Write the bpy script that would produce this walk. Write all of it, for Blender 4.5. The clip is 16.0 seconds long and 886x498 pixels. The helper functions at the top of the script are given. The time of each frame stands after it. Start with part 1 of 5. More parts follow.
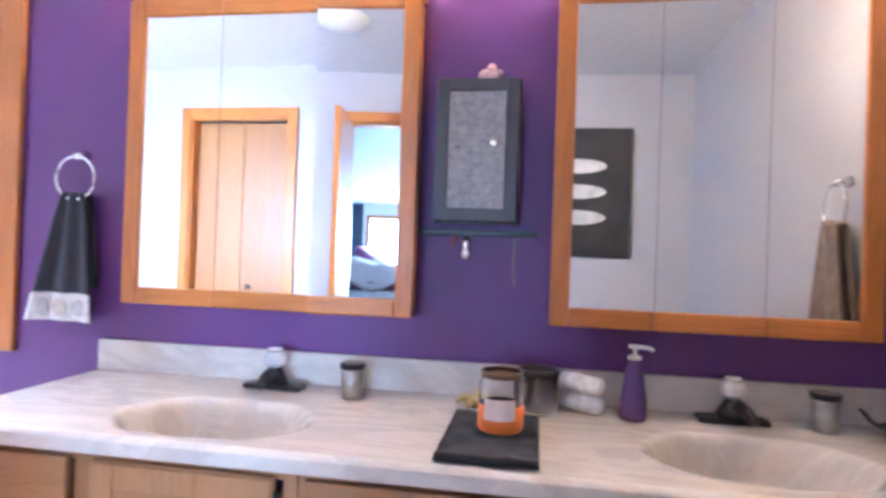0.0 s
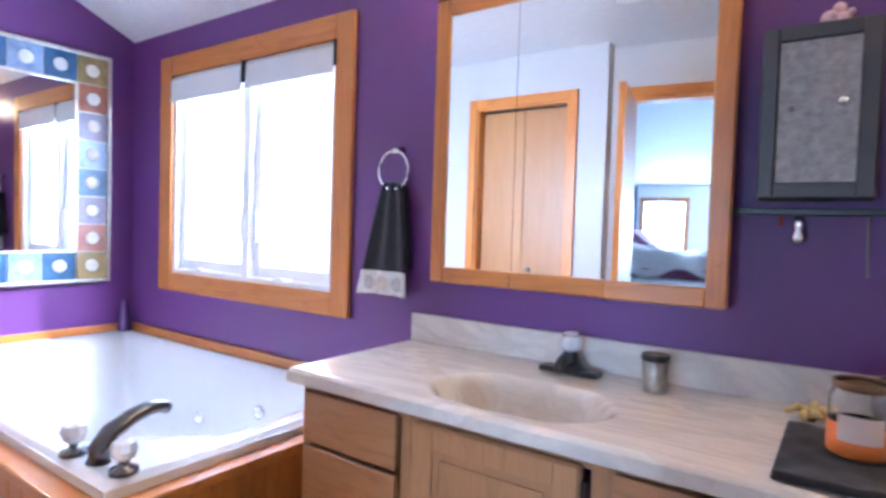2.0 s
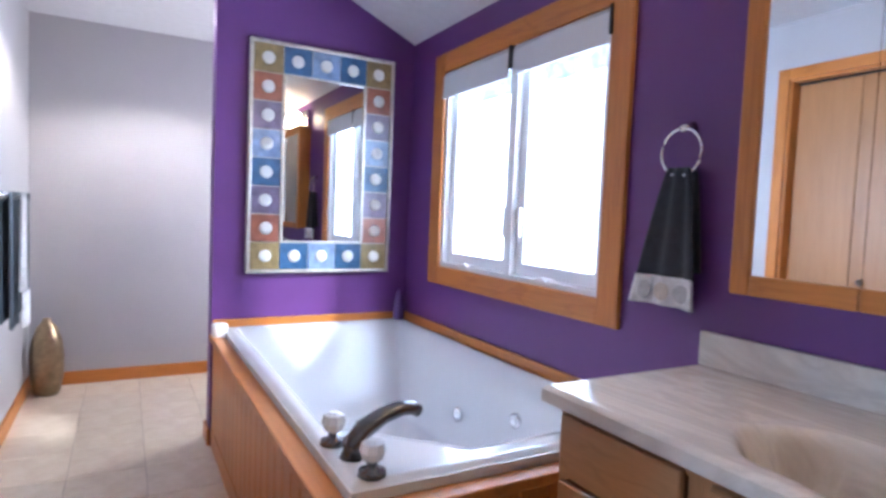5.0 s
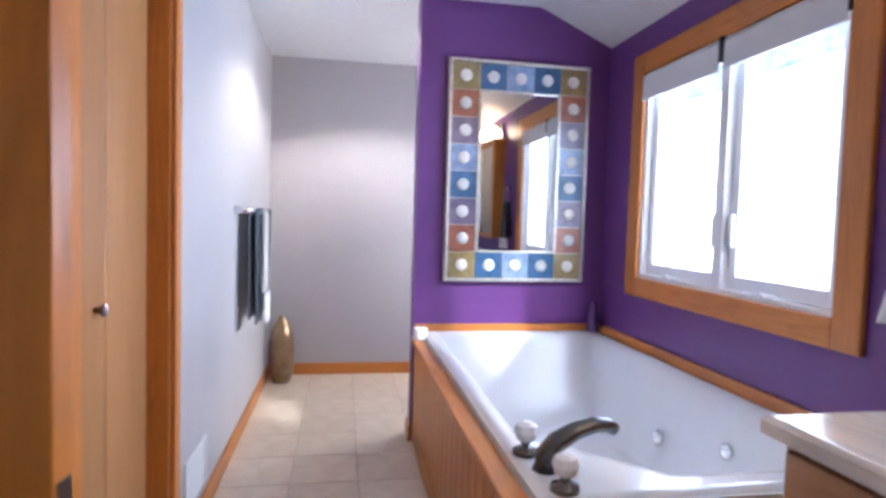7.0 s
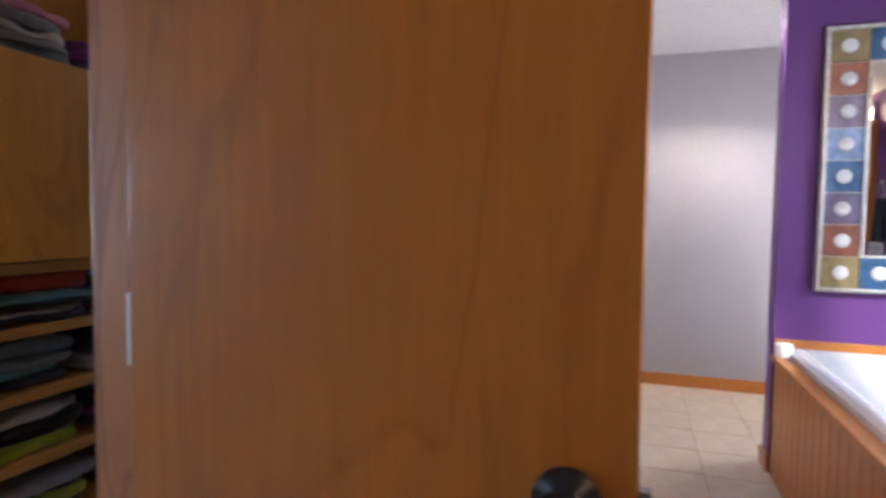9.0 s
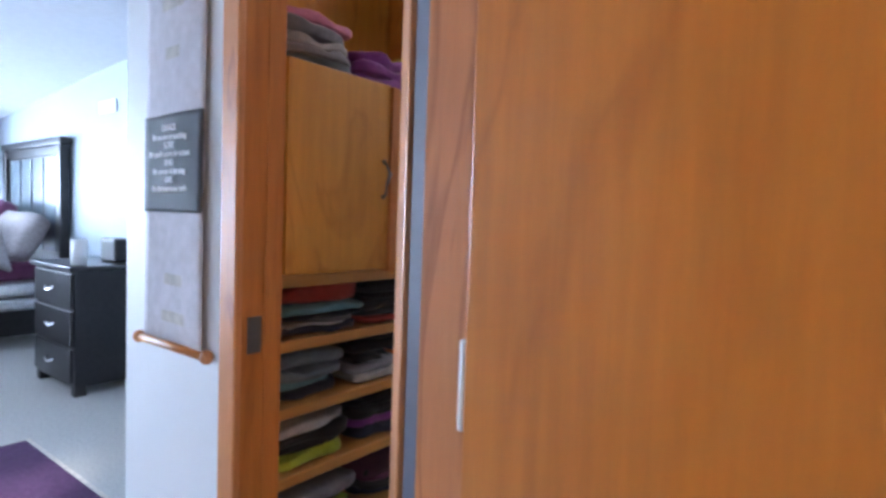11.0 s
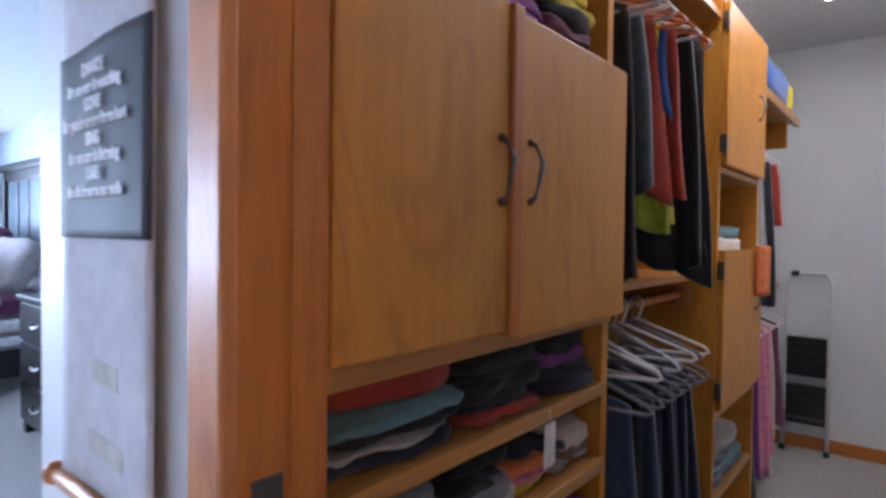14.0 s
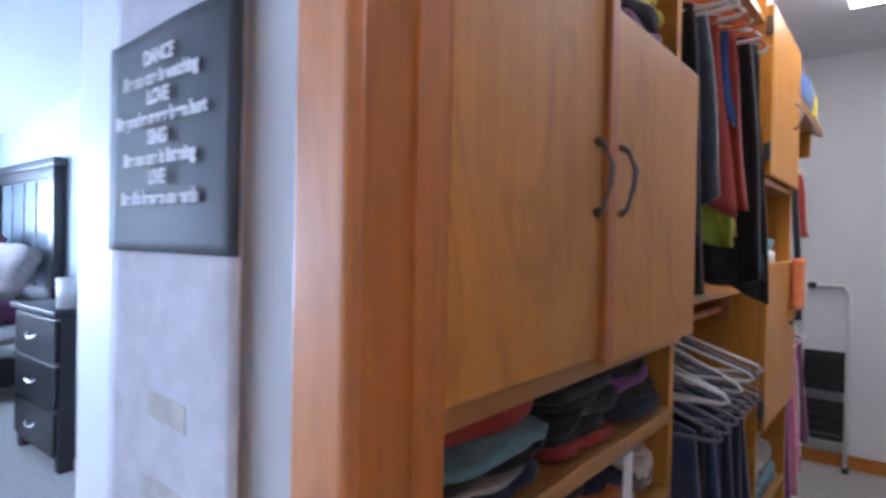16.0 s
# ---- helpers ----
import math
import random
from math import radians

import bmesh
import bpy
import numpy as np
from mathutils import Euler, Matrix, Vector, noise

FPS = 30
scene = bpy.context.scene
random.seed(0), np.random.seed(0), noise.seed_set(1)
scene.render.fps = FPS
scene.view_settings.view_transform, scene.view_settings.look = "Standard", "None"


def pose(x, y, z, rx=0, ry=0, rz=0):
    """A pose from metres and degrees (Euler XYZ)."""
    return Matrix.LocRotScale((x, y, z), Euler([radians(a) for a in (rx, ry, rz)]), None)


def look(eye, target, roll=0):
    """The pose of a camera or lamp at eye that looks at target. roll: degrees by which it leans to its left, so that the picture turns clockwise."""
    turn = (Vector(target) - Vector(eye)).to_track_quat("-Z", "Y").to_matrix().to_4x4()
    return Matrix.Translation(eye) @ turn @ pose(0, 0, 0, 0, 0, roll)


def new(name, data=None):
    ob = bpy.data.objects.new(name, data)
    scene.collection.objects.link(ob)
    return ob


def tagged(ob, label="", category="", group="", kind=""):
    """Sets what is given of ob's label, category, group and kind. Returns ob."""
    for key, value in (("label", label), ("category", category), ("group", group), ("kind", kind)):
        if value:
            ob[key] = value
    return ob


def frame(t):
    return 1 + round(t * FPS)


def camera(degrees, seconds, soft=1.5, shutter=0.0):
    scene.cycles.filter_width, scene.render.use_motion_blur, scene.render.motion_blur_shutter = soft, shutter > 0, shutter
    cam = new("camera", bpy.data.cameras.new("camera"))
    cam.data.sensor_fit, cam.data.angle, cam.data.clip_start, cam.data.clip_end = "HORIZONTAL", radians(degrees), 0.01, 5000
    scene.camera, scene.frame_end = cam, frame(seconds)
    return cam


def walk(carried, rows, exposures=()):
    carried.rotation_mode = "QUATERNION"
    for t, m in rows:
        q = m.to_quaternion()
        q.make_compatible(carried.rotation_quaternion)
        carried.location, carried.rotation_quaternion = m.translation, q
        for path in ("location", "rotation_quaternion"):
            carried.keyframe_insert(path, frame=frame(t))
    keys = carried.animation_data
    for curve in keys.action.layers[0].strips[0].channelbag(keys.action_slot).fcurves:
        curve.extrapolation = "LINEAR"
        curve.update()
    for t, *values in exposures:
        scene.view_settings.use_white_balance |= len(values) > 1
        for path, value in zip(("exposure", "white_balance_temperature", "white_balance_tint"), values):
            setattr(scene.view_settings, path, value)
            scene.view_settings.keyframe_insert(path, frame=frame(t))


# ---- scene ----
cam = camera(75.0, 16.0, soft=3.0, shutter=0.5)
PATH = [
    (0, (2.684, -1.647, 1.221), (2.367, 0.328, 1.229), 2.0),
    (0.5, (2.670, -1.631, 1.210), (2.106, 0.288, 1.204), 2.2),
    (1, (2.631, -1.645, 1.217), (1.865, 0.202, 1.175), 2.1),
    (1.5, (2.593, -1.651, 1.204), (1.639, 0.106, 1.156), 1.9),
    (2, (2.587, -1.628, 1.213), (1.441, 0.009, 1.138), 1.8),
    (2.5, (2.553, -1.614, 1.201), (1.287, -0.067, 1.125), 1.4),
    (3, (2.553, -1.596, 1.206), (1.164, -0.160, 1.115), 1.9),
    (3.5, (2.484, -1.541, 1.200), (0.999, -0.204, 1.109), 1.2),
    (4, (2.421, -1.484, 1.196), (0.842, -0.259, 1.099), 1.8),
    (6.5, (2.383, -1.429, 1.205), (0.454, -0.914, 1.097), 1.7),
    (7, (2.386, -1.441, 1.198), (0.418, -1.097, 1.095), 1.7),
    (7.5, (2.420, -1.471, 1.205), (0.427, -1.335, 1.095), 1.4),
    (8, (2.426, -1.539, 1.200), (0.432, -1.642, 1.083), 1.2),
    (8.5, (2.411, -1.615, 1.197), (0.454, -2.005, 1.073), 1.0),
    (9, (2.379, -1.688, 1.176), (0.484, -2.317, 1.070), 0.8),
    (9.5, (2.382, -1.762, 1.187), (0.559, -2.579, 1.088), 1.2),
    (12, (2.170, -2.102, 1.198), (0.725, -3.482, 1.113), 1.5),
    (12.5, (2.109, -2.208, 1.194), (0.699, -3.625, 1.126), 1.2),
    (13, (2.057, -2.308, 1.195), (0.633, -3.712, 1.140), 1.0),
    (13.5, (2.017, -2.378, 1.200), (0.535, -3.719, 1.125), 0.2),
    (14, (1.918, -2.482, 1.200), (0.376, -3.755, 1.151), 0.7),
    (14.5, (1.880, -2.531, 1.209), (0.267, -3.712, 1.158), 1.0),
    (15, (1.878, -2.568, 1.209), (0.213, -3.674, 1.164), 1.3),
    (15.5, (1.896, -2.595, 1.209), (0.254, -3.736, 1.175), 1.0),
    (16, (1.929, -2.619, 1.206), (0.368, -3.870, 1.183), 1.1),
]
walk(cam, [(t, look(eye, target, roll)) for t, eye, target, roll in PATH],
     exposures=[(0, 1.68, 4980, 12), (1.0, 1.52, 5050, 11), (3.0, 0.7, 5150, 11), (4.0, 0.4, 5200, 11), (7, 0.3, 5450, 12), (8.0, -0.35, 5600, 12), (8.6, -0.4, 5700, 12), (9.0, 0.1, 5800, 12), (9.5, 1.1, 6000, 12), (12.0, 1.3, 5500, 19), (12.5, 1.1, 5300, 20), (13.5, 1.0, 5500, 20), (14.5, 1.3, 5800, 18), (16, 1.35, 5500, 18)])

# ---- world, light, exposure ----
world = bpy.data.worlds.new("sky")
scene.world = world
world.use_nodes = True
wn = world.node_tree
sky = wn.nodes.new("ShaderNodeTexSky")
sky.sky_type, sky.sun_disc = "NISHITA", False
sky.sun_elevation, sky.sun_rotation = radians(33), radians(45)
wn.nodes["Background"].inputs["Strength"].default_value = 0.12
wn.links.new(sky.outputs["Color"], wn.nodes["Background"].inputs["Color"])


def area_light(name, m, sx, sy, watts, color):
    data = bpy.data.lights.new(name, "AREA")
    data.shape, data.size, data.size_y, data.energy, data.color = "RECTANGLE", sx, sy, watts, color
    ob = new(name, data)
    ob.matrix_world = m
    return ob


area_light("window_daylight", look((0.33, 0.1, 1.4), (0.33, -2, 1.1)), 1.1, 0.85, 36, (0.80, 0.88, 1.0))
area_light("alcove_window_daylight", look((-1.4, 0.08, 1.35), (-1.4, -1.8, 0.5)), 0.66, 0.8, 34, (1.0, 0.92, 0.82))
area_light("bedroom_window_daylight", look((1.40, -9.68, 1.25), (1.9, -6.0, 0.0)), 0.65, 1.1, 50, (0.62, 0.80, 1.0))
area_light("bedroom_second_window_daylight", look((3.23, -9.68, 1.25), (2.2, -4.0, 0.0)), 1.0, 1.1, 150, (0.66, 0.82, 1.0))

sun = bpy.data.lights.new("sun", "SUN")
sun.energy, sun.angle, sun.color = 4.0, radians(4), (1.0, 0.95, 0.88)
new("sun", sun).matrix_world = look((0.95, 0.95, 0.88), (0, 0, 0))
spot = bpy.data.lights.new("alcove_downlight", "SPOT")
spot.energy, spot.color, spot.spot_size, spot.spot_blend, spot.shadow_soft_size = 700, (1.0, 0.84, 0.66), radians(136), 0.4, 0.05
new("alcove_downlight", spot).matrix_world = look((-1.0, -1.3, 2.375), (-1.0, -1.3, 0))

# ---- materials ----


def material(name):
    m = bpy.data.materials.new(name)
    m.use_nodes = True
    return m, m.node_tree, m.node_tree.nodes["Principled BSDF"]


def ramp_node(nt, fac, stops):
    r = nt.nodes.new("ShaderNodeValToRGB")
    while len(r.color_ramp.elements) < len(stops):
        r.color_ramp.elements.new(0.5)
    for el, (p, c) in zip(r.color_ramp.elements, stops):
        el.position, el.color = p, (*c, 1)
    nt.links.new(fac, r.inputs["Fac"])
    return r.outputs["Color"]


def noise_node(nt, scale, stretch=(1, 1, 1), detail=4, rough=0.55, distortion=0.0):
    tc = nt.nodes.new("ShaderNodeTexCoord")
    mp = nt.nodes.new("ShaderNodeMapping")
    mp.inputs["Scale"].default_value = stretch
    nt.links.new(tc.outputs["Object"], mp.inputs["Vector"])
    n = nt.nodes.new("ShaderNodeTexNoise")
    n.inputs["Scale"].default_value, n.inputs["Detail"].default_value = scale, detail
    n.inputs["Roughness"].default_value, n.inputs["Distortion"].default_value = rough, distortion
    nt.links.new(mp.outputs["Vector"], n.inputs["Vector"])
    return n.outputs["Fac"]


def mix_color(nt, fac, a, b, blend="MIX"):
    m = nt.nodes.new("ShaderNodeMix")
    m.data_type, m.blend_type = "RGBA", blend
    for sock, v in ((m.inputs[0], fac), (m.inputs[6], a), (m.inputs[7], b)):
        if isinstance(v, bpy.types.NodeSocket):
            nt.links.new(v, sock)
        elif isinstance(v, (int, float)):
            sock.default_value = v
        else:
            sock.default_value = (*v, 1)
    return m.outputs[2]


def bump(nt, bsdf, height, strength=0.2, distance=0.01):
    b = nt.nodes.new("ShaderNodeBump")
    b.inputs["Strength"].default_value, b.inputs["Distance"].default_value = strength, distance
    nt.links.new(height, b.inputs["Height"])
    nt.links.new(b.outputs["Normal"], bsdf.inputs["Normal"])


def plain(name, color, rough=0.5, metal=0.0, vary=0.12, scale=9.0, relief=0.08, relief_scale=120.0, distance=0.002):
    """A surface with soft blotches and a fine relief."""
    m, nt, b = material(name)
    lo = tuple(max(0.0, c * (1 - vary)) for c in color)
    hi = tuple(min(1.0, c * (1 + vary)) for c in color)
    nt.links.new(ramp_node(nt, noise_node(nt, scale), [(0.3, lo), (0.7, hi)]), b.inputs["Base Color"])
    b.inputs["Roughness"].default_value, b.inputs["Metallic"].default_value = rough, metal
    if relief:
        bump(nt, b, noise_node(nt, relief_scale), relief, distance)
    return m


def wood(name, dark, light, axis=2, scale=14.0, rough=0.38, figure=0.5, swirl=0.16):
    """Oak or birch: fine fibres along an axis, broad cathedral figure, tone changing from piece to piece."""
    m, nt, b = material(name)
    st = [1.0, 1.0, 1.0]
    st[axis] = 0.07
    fine = noise_node(nt, scale * 6, st, 6, 0.65)
    st2 = [1.0, 1.0, 1.0]
    st2[axis] = swirl
    broad = noise_node(nt, scale * 0.5, st2, 3, 0.5, 1.2)
    wv = nt.nodes.new("ShaderNodeMath")
    wv.operation = "PINGPONG"
    ml = nt.nodes.new("ShaderNodeMath")
    ml.operation = "MULTIPLY"
    ml.inputs[1].default_value = 9.0
    nt.links.new(broad, ml.inputs[0])
    nt.links.new(ml.outputs[0], wv.inputs[0])
    wv.inputs[1].default_value = 1.0
    mid = tuple((a + c) / 2 for a, c in zip(dark, light))
    base = ramp_node(nt, fine, [(0.3, mid), (0.65, light)])
    ring = ramp_node(nt, wv.outputs[0], [(0.0, dark), (0.35, light)])
    col = mix_color(nt, figure * 0.55, base, ring)
    info = nt.nodes.new("ShaderNodeObjectInfo")
    tone = ramp_node(nt, info.outputs["Random"], [(0.0, (0.86, 0.84, 0.82)), (1.0, (1.0, 1.0, 1.0))])
    nt.links.new(mix_color(nt, 1.0, col, tone, "MULTIPLY"), b.inputs["Base Color"])
    b.inputs["Roughness"].default_value = rough
    bump(nt, b, fine, 0.12, 0.002)
    return m


def glowing(name, color, strength):
    m, nt, b = material(name)
    b.inputs["Base Color"].default_value = (*color, 1)
    b.inputs["Emission Color"].default_value = (*color, 1)
    b.inputs["Emission Strength"].default_value = strength
    return m


def glass(name, color=(1, 1, 1), rough=0.02, ior=1.45):
    m, nt, b = material(name)
    b.inputs["Base Color"].default_value = (*color, 1)
    b.inputs["Roughness"].default_value, b.inputs["IOR"].default_value = rough, ior
    b.inputs["Transmission Weight"].default_value = 1.0
    return m


PURPLE = plain("purple_wall_paint", (0.122, 0.037, 0.185), 0.45, vary=0.06, scale=3, relief=0.12, relief_scale=220)
GREY = plain("grey_wall_paint", (0.42, 0.41, 0.425), 0.42, vary=0.03, scale=2.5, relief=0.12, relief_scale=220)
WHITE = plain("white_wall_paint", (0.72, 0.74, 0.76), 0.5, vary=0.03, scale=2.5, relief=0.1, relief_scale=220)
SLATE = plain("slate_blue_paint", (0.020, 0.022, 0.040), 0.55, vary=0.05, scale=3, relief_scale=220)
PALE = plain("pale_blue_wall_paint", (0.40, 0.46, 0.52), 0.55, vary=0.03, scale=2.5, relief=0.1, relief_scale=220)
NAVY = plain("navy_wall_paint", (0.030, 0.045, 0.075), 0.5, vary=0.06, scale=3, relief_scale=220)
CEIL = plain("ceiling_plaster", (0.64, 0.64, 0.66), 0.7, vary=0.04, scale=20, relief=0.35, relief_scale=160)
OAK = wood("oak_trim", (0.29, 0.085, 0.011), (0.56, 0.21, 0.038), 2, 14)
OAK_X = wood("oak_trim_lengthwise", (0.29, 0.085, 0.011), (0.56, 0.21, 0.038), 0, 14)
OAK_Y = wood("oak_trim_crosswise", (0.29, 0.085, 0.011), (0.56, 0.21, 0.038), 1, 14)
DOOR_OAK = wood("oak_veneer_door", (0.27, 0.080, 0.008), (0.56, 0.205, 0.026), 2, 7, 0.34, 0.5, 0.3)
PINE = wood("pine_casing", (0.27, 0.075, 0.016), (0.62, 0.26, 0.09), 2, 13, 0.4, 0.9, 0.3)
BIFOLD = wood("birch_bifold", (0.28, 0.125, 0.040), (0.40, 0.195, 0.070), 2, 8, 0.4, 0.3)
BIRCH = wood("birch_plywood", (0.38, 0.135, 0.008), (0.66, 0.300, 0.034), 2, 9, 0.42, 0.6, 0.5)
BIRCH_X = wood("birch_shelf", (0.30, 0.125, 0.022), (0.50, 0.25, 0.06), 0, 12, 0.35, 0.3)
REDOAK = wood("orange_stained_strip", (0.36, 0.10, 0.015), (0.55, 0.19, 0.035), 2, 16, 0.35, 0.3)
VANITY_OAK = wood("vanity_oak", (0.22, 0.10, 0.035), (0.40, 0.20, 0.085), 2, 14, 0.4, 0.5)
VANITY_OAK_X = wood("vanity_oak_drawer", (0.22, 0.10, 0.035), (0.40, 0.20, 0.085), 0, 14, 0.4, 0.5)
CHROME = plain("chrome", (0.80, 0.80, 0.82), 0.12, 1.0, 0.03, relief=0)
NICKEL = plain("pewter_handle", (0.22, 0.20, 0.19), 0.3, 1.0, 0.1, relief=0)
BLACKMETAL = plain("dark_bronze", (0.035, 0.032, 0.034), 0.28, 0.6, 0.15, relief=0)
TUBWHITE = plain("white_acrylic", (0.68, 0.69, 0.71), 0.16, vary=0.015, relief=0)
PLASTIC = plain("white_plastic", (0.78, 0.78, 0.77), 0.4, vary=0.03, relief=0)
VINYL = plain("white_vinyl_frame", (0.80, 0.80, 0.82), 0.4, vary=0.02, relief=0)
SHADE = plain("white_roller_fabric", (0.62, 0.63, 0.65), 0.8, vary=0.03, relief=0.2, relief_scale=400)
BLACKPAINT = plain("black_stained_wood", (0.018, 0.016, 0.017), 0.35, vary=0.3, scale=30, relief=0.1)
CARPET = plain("cream_carpet", (0.56, 0.54, 0.50), 0.95, vary=0.12, scale=60, relief=0.9, relief_scale=260, distance=0.01)
RUG = plain("purple_rug_pile", (0.075, 0.022, 0.085), 0.95, vary=0.25, scale=50, relief=0.9, relief_scale=240, distance=0.01)
CLEAR = glass("clear_glass")
CRYSTAL = glass("crystal_acrylic", (0.92, 0.93, 0.95), 0.1)
CRYSTAL.node_tree.nodes["Principled BSDF"].inputs["Transmission Weight"].default_value = 0.45
m_, nt_, b_ = material("mirror_silver")
b_.inputs["Base Color"].default_value = (0.86, 0.88, 0.88, 1)
b_.inputs["Metallic"].default_value, b_.inputs["Roughness"].default_value = 1.0, 0.015
MIRROR = m_

# cultured marble with drifting veins
m_, nt_, b_ = material("cultured_marble")
veins = noise_node(nt_, 3.2, (0.6, 2.4, 1), 7, 0.6, 1.6)
nt_.links.new(ramp_node(nt_, veins, [(0.28, (0.50, 0.43, 0.36)), (0.47, (0.66, 0.61, 0.55)), (0.55, (0.55, 0.50, 0.45)), (0.75, (0.70, 0.66, 0.60))]), b_.inputs["Base Color"])
b_.inputs["Roughness"].default_value = 0.18
MARBLE = m_

# vinyl tile with cloudy stone print
m_, nt_, b_ = material("beige_floor_tile")
cl = ramp_node(nt_, noise_node(nt_, 9, detail=8, rough=0.7), [(0.3, (0.58, 0.46, 0.33)), (0.7, (0.73, 0.63, 0.50))])
oi = nt_.nodes.new("ShaderNodeObjectInfo")
nt_.links.new(mix_color(nt_, 1.0, cl, ramp_node(nt_, oi.outputs["Random"], [(0, (0.9, 0.9, 0.9)), (1, (1, 1, 1))]), "MULTIPLY"), b_.inputs["Base Color"])
b_.inputs["Roughness"].default_value = 0.3
bump(nt_, b_, noise_node(nt_, 60), 0.1, 0.002)
TILE = m_
GROUT = plain("tile_joint", (0.40, 0.32, 0.25), 0.8)


def cloth(name, color, vary=0.18, rough=0.95, stretch=(1, 1, 1)):
    m, nt, b = material(name)
    n = noise_node(nt, 40, stretch)
    lo = tuple(c * (1 - vary) for c in color)
    hi = tuple(min(1, c * (1 + vary)) for c in color)
    nt.links.new(ramp_node(nt, n, [(0.3, lo), (0.7, hi)]), b.inputs["Base Color"])
    b.inputs["Roughness"].default_value = rough
    b.inputs["Sheen Weight"].default_value = 0.15
    bump(nt, b, noise_node(nt, 350), 0.4, 0.003)
    return m


PALETTE = {
    "charcoal": (0.026, 0.028, 0.038), "black": (0.012, 0.012, 0.015), "red": (0.36, 0.045, 0.03), "teal": (0.12, 0.26, 0.30),
    "grey": (0.22, 0.22, 0.25), "lightgrey": (0.45, 0.44, 0.44), "violet": (0.22, 0.055, 0.26), "navy": (0.02, 0.025, 0.055),
    "yellow": (0.60, 0.50, 0.03), "lime": (0.33, 0.40, 0.03), "pink": (0.62, 0.22, 0.33), "orange": (0.70, 0.19, 0.05),
    "denim": (0.045, 0.065, 0.12), "cream": (0.58, 0.52, 0.44), "taupe": (0.20, 0.15, 0.12), "blue": (0.03, 0.10, 0.33),
    "plum": (0.13, 0.03, 0.08), "duvet": (0.33, 0.29, 0.285), "white": (0.74, 0.73, 0.72), "slate": (0.13, 0.16, 0.19), "mauve": (0.15, 0.045, 0.105)}
CLOTH = {k: cloth(k + "_cloth", c) for k, c in PALETTE.items()}

# ---- building helpers ----
BATH, SUITE, BEDROOM = Vector((0, 0, 0)), Vector((-0.03, -0.135, 0)), Vector((-0.19, -0.215, 0))   # where each set of rooms has its origin
ORIGIN = [BATH]


def part(name, bm, mat, parent=None, label="", smooth=False):
    """Links a bmesh, in world coordinates, as one mesh object under a thing or a part."""
    me = bpy.data.meshes.new(name)
    bm.to_mesh(me)
    bm.free()
    me.materials.append(mat)
    if smooth:
        for p in me.polygons:
            p.use_smooth = True
    ob = new(name, me)
    if parent is not None:
        ob.parent = parent
        if parent.type == "EMPTY":
            ob.matrix_parent_inverse = Matrix.Translation(parent.location - ORIGIN[0]).inverted()
    else:
        ob.location = ORIGIN[0]
    return tagged(ob, label)


def thing(name, loc, label, category, group="", kind=""):
    ob = new(name)
    ob.location, ob.empty_display_size = Vector(loc) + ORIGIN[0], 0.05
    return tagged(ob, label, category, group, kind)


def structure(name, bm, mat, label="", category=""):
    return tagged(part(name, bm, mat), label, category, kind="structure")


def add_box(bm, x0, x1, y0, y1, z0, z1, bev=0.0):
    x0, x1 = min(x0, x1), max(x0, x1)
    y0, y1 = min(y0, y1), max(y0, y1)
    r = bmesh.ops.create_cube(bm, size=1.0, matrix=Matrix.Translation(((x0 + x1) / 2, (y0 + y1) / 2, (z0 + z1) / 2)) @ Matrix.Diagonal((x1 - x0, y1 - y0, z1 - z0, 1)))
    if bev:
        es = {e for v in r["verts"] for e in v.link_edges}
        bmesh.ops.bevel(bm, geom=list(es), offset=bev, segments=2, affect="EDGES", profile=0.5)
    return bm


def box(*a, bev=0.0):
    return add_box(bmesh.new(), *a, bev=bev)


def boxes(rows, bev=0.0):
    bm = bmesh.new()
    for r in rows:
        add_box(bm, *r, bev=bev)
    return bm


def lathe(profile, at, n=28, m=None):
    """Turns (radius, height) pairs round the upright axis at a place."""
    bm = bmesh.new()
    m = m or Matrix.Identity(4)
    rings = []
    for r, h in profile:
        rings.append([bm.verts.new(Vector(at) + m @ Vector((r * math.cos(2 * math.pi * k / n), r * math.sin(2 * math.pi * k / n), h))) for k in range(n)])
    for a, b in zip(rings, rings[1:]):
        for k in range(n):
            bm.faces.new((a[k], a[(k + 1) % n], b[(k + 1) % n], b[k]))
    for ring, flip in ((rings[0], True), (rings[-1], False)):
        bm.faces.new(ring[::-1] if flip else ring)
    bmesh.ops.recalc_face_normals(bm, faces=bm.faces)
    return bm


def add_tube(bm, pts, radius, n=10, closed=False):
    """A round bar along points; radius may be a list."""
    pts = [Vector(p) for p in pts]
    rings = []
    up = Vector((0.013, 0.021, 1))
    for i, p in enumerate(pts):
        a = pts[i - 1] if (i or closed) else p
        b = pts[(i + 1) % len(pts)] if (i < len(pts) - 1 or closed) else p
        d = (b - a).normalized()
        ref = up if abs(d.dot(up.normalized())) < 0.95 else Vector((1, 0.02, 0))
        s = d.cross(ref).normalized()
        u = s.cross(d)
        r = radius[i] if isinstance(radius, (list, tuple)) else radius
        rings.append([bm.verts.new(p + r * (math.cos(2 * math.pi * k / n) * s + math.sin(2 * math.pi * k / n) * u)) for k in range(n)])
    pairs = list(zip(rings, rings[1:])) + ([(rings[-1], rings[0])] if closed else [])
    for a, b in pairs:
        for k in range(n):
            bm.faces.new((a[k], a[(k + 1) % n], b[(k + 1) % n], b[k]))
    if not closed:
        bm.faces.new(rings[0][::-1])
        bm.faces.new(rings[-1])
    return bm


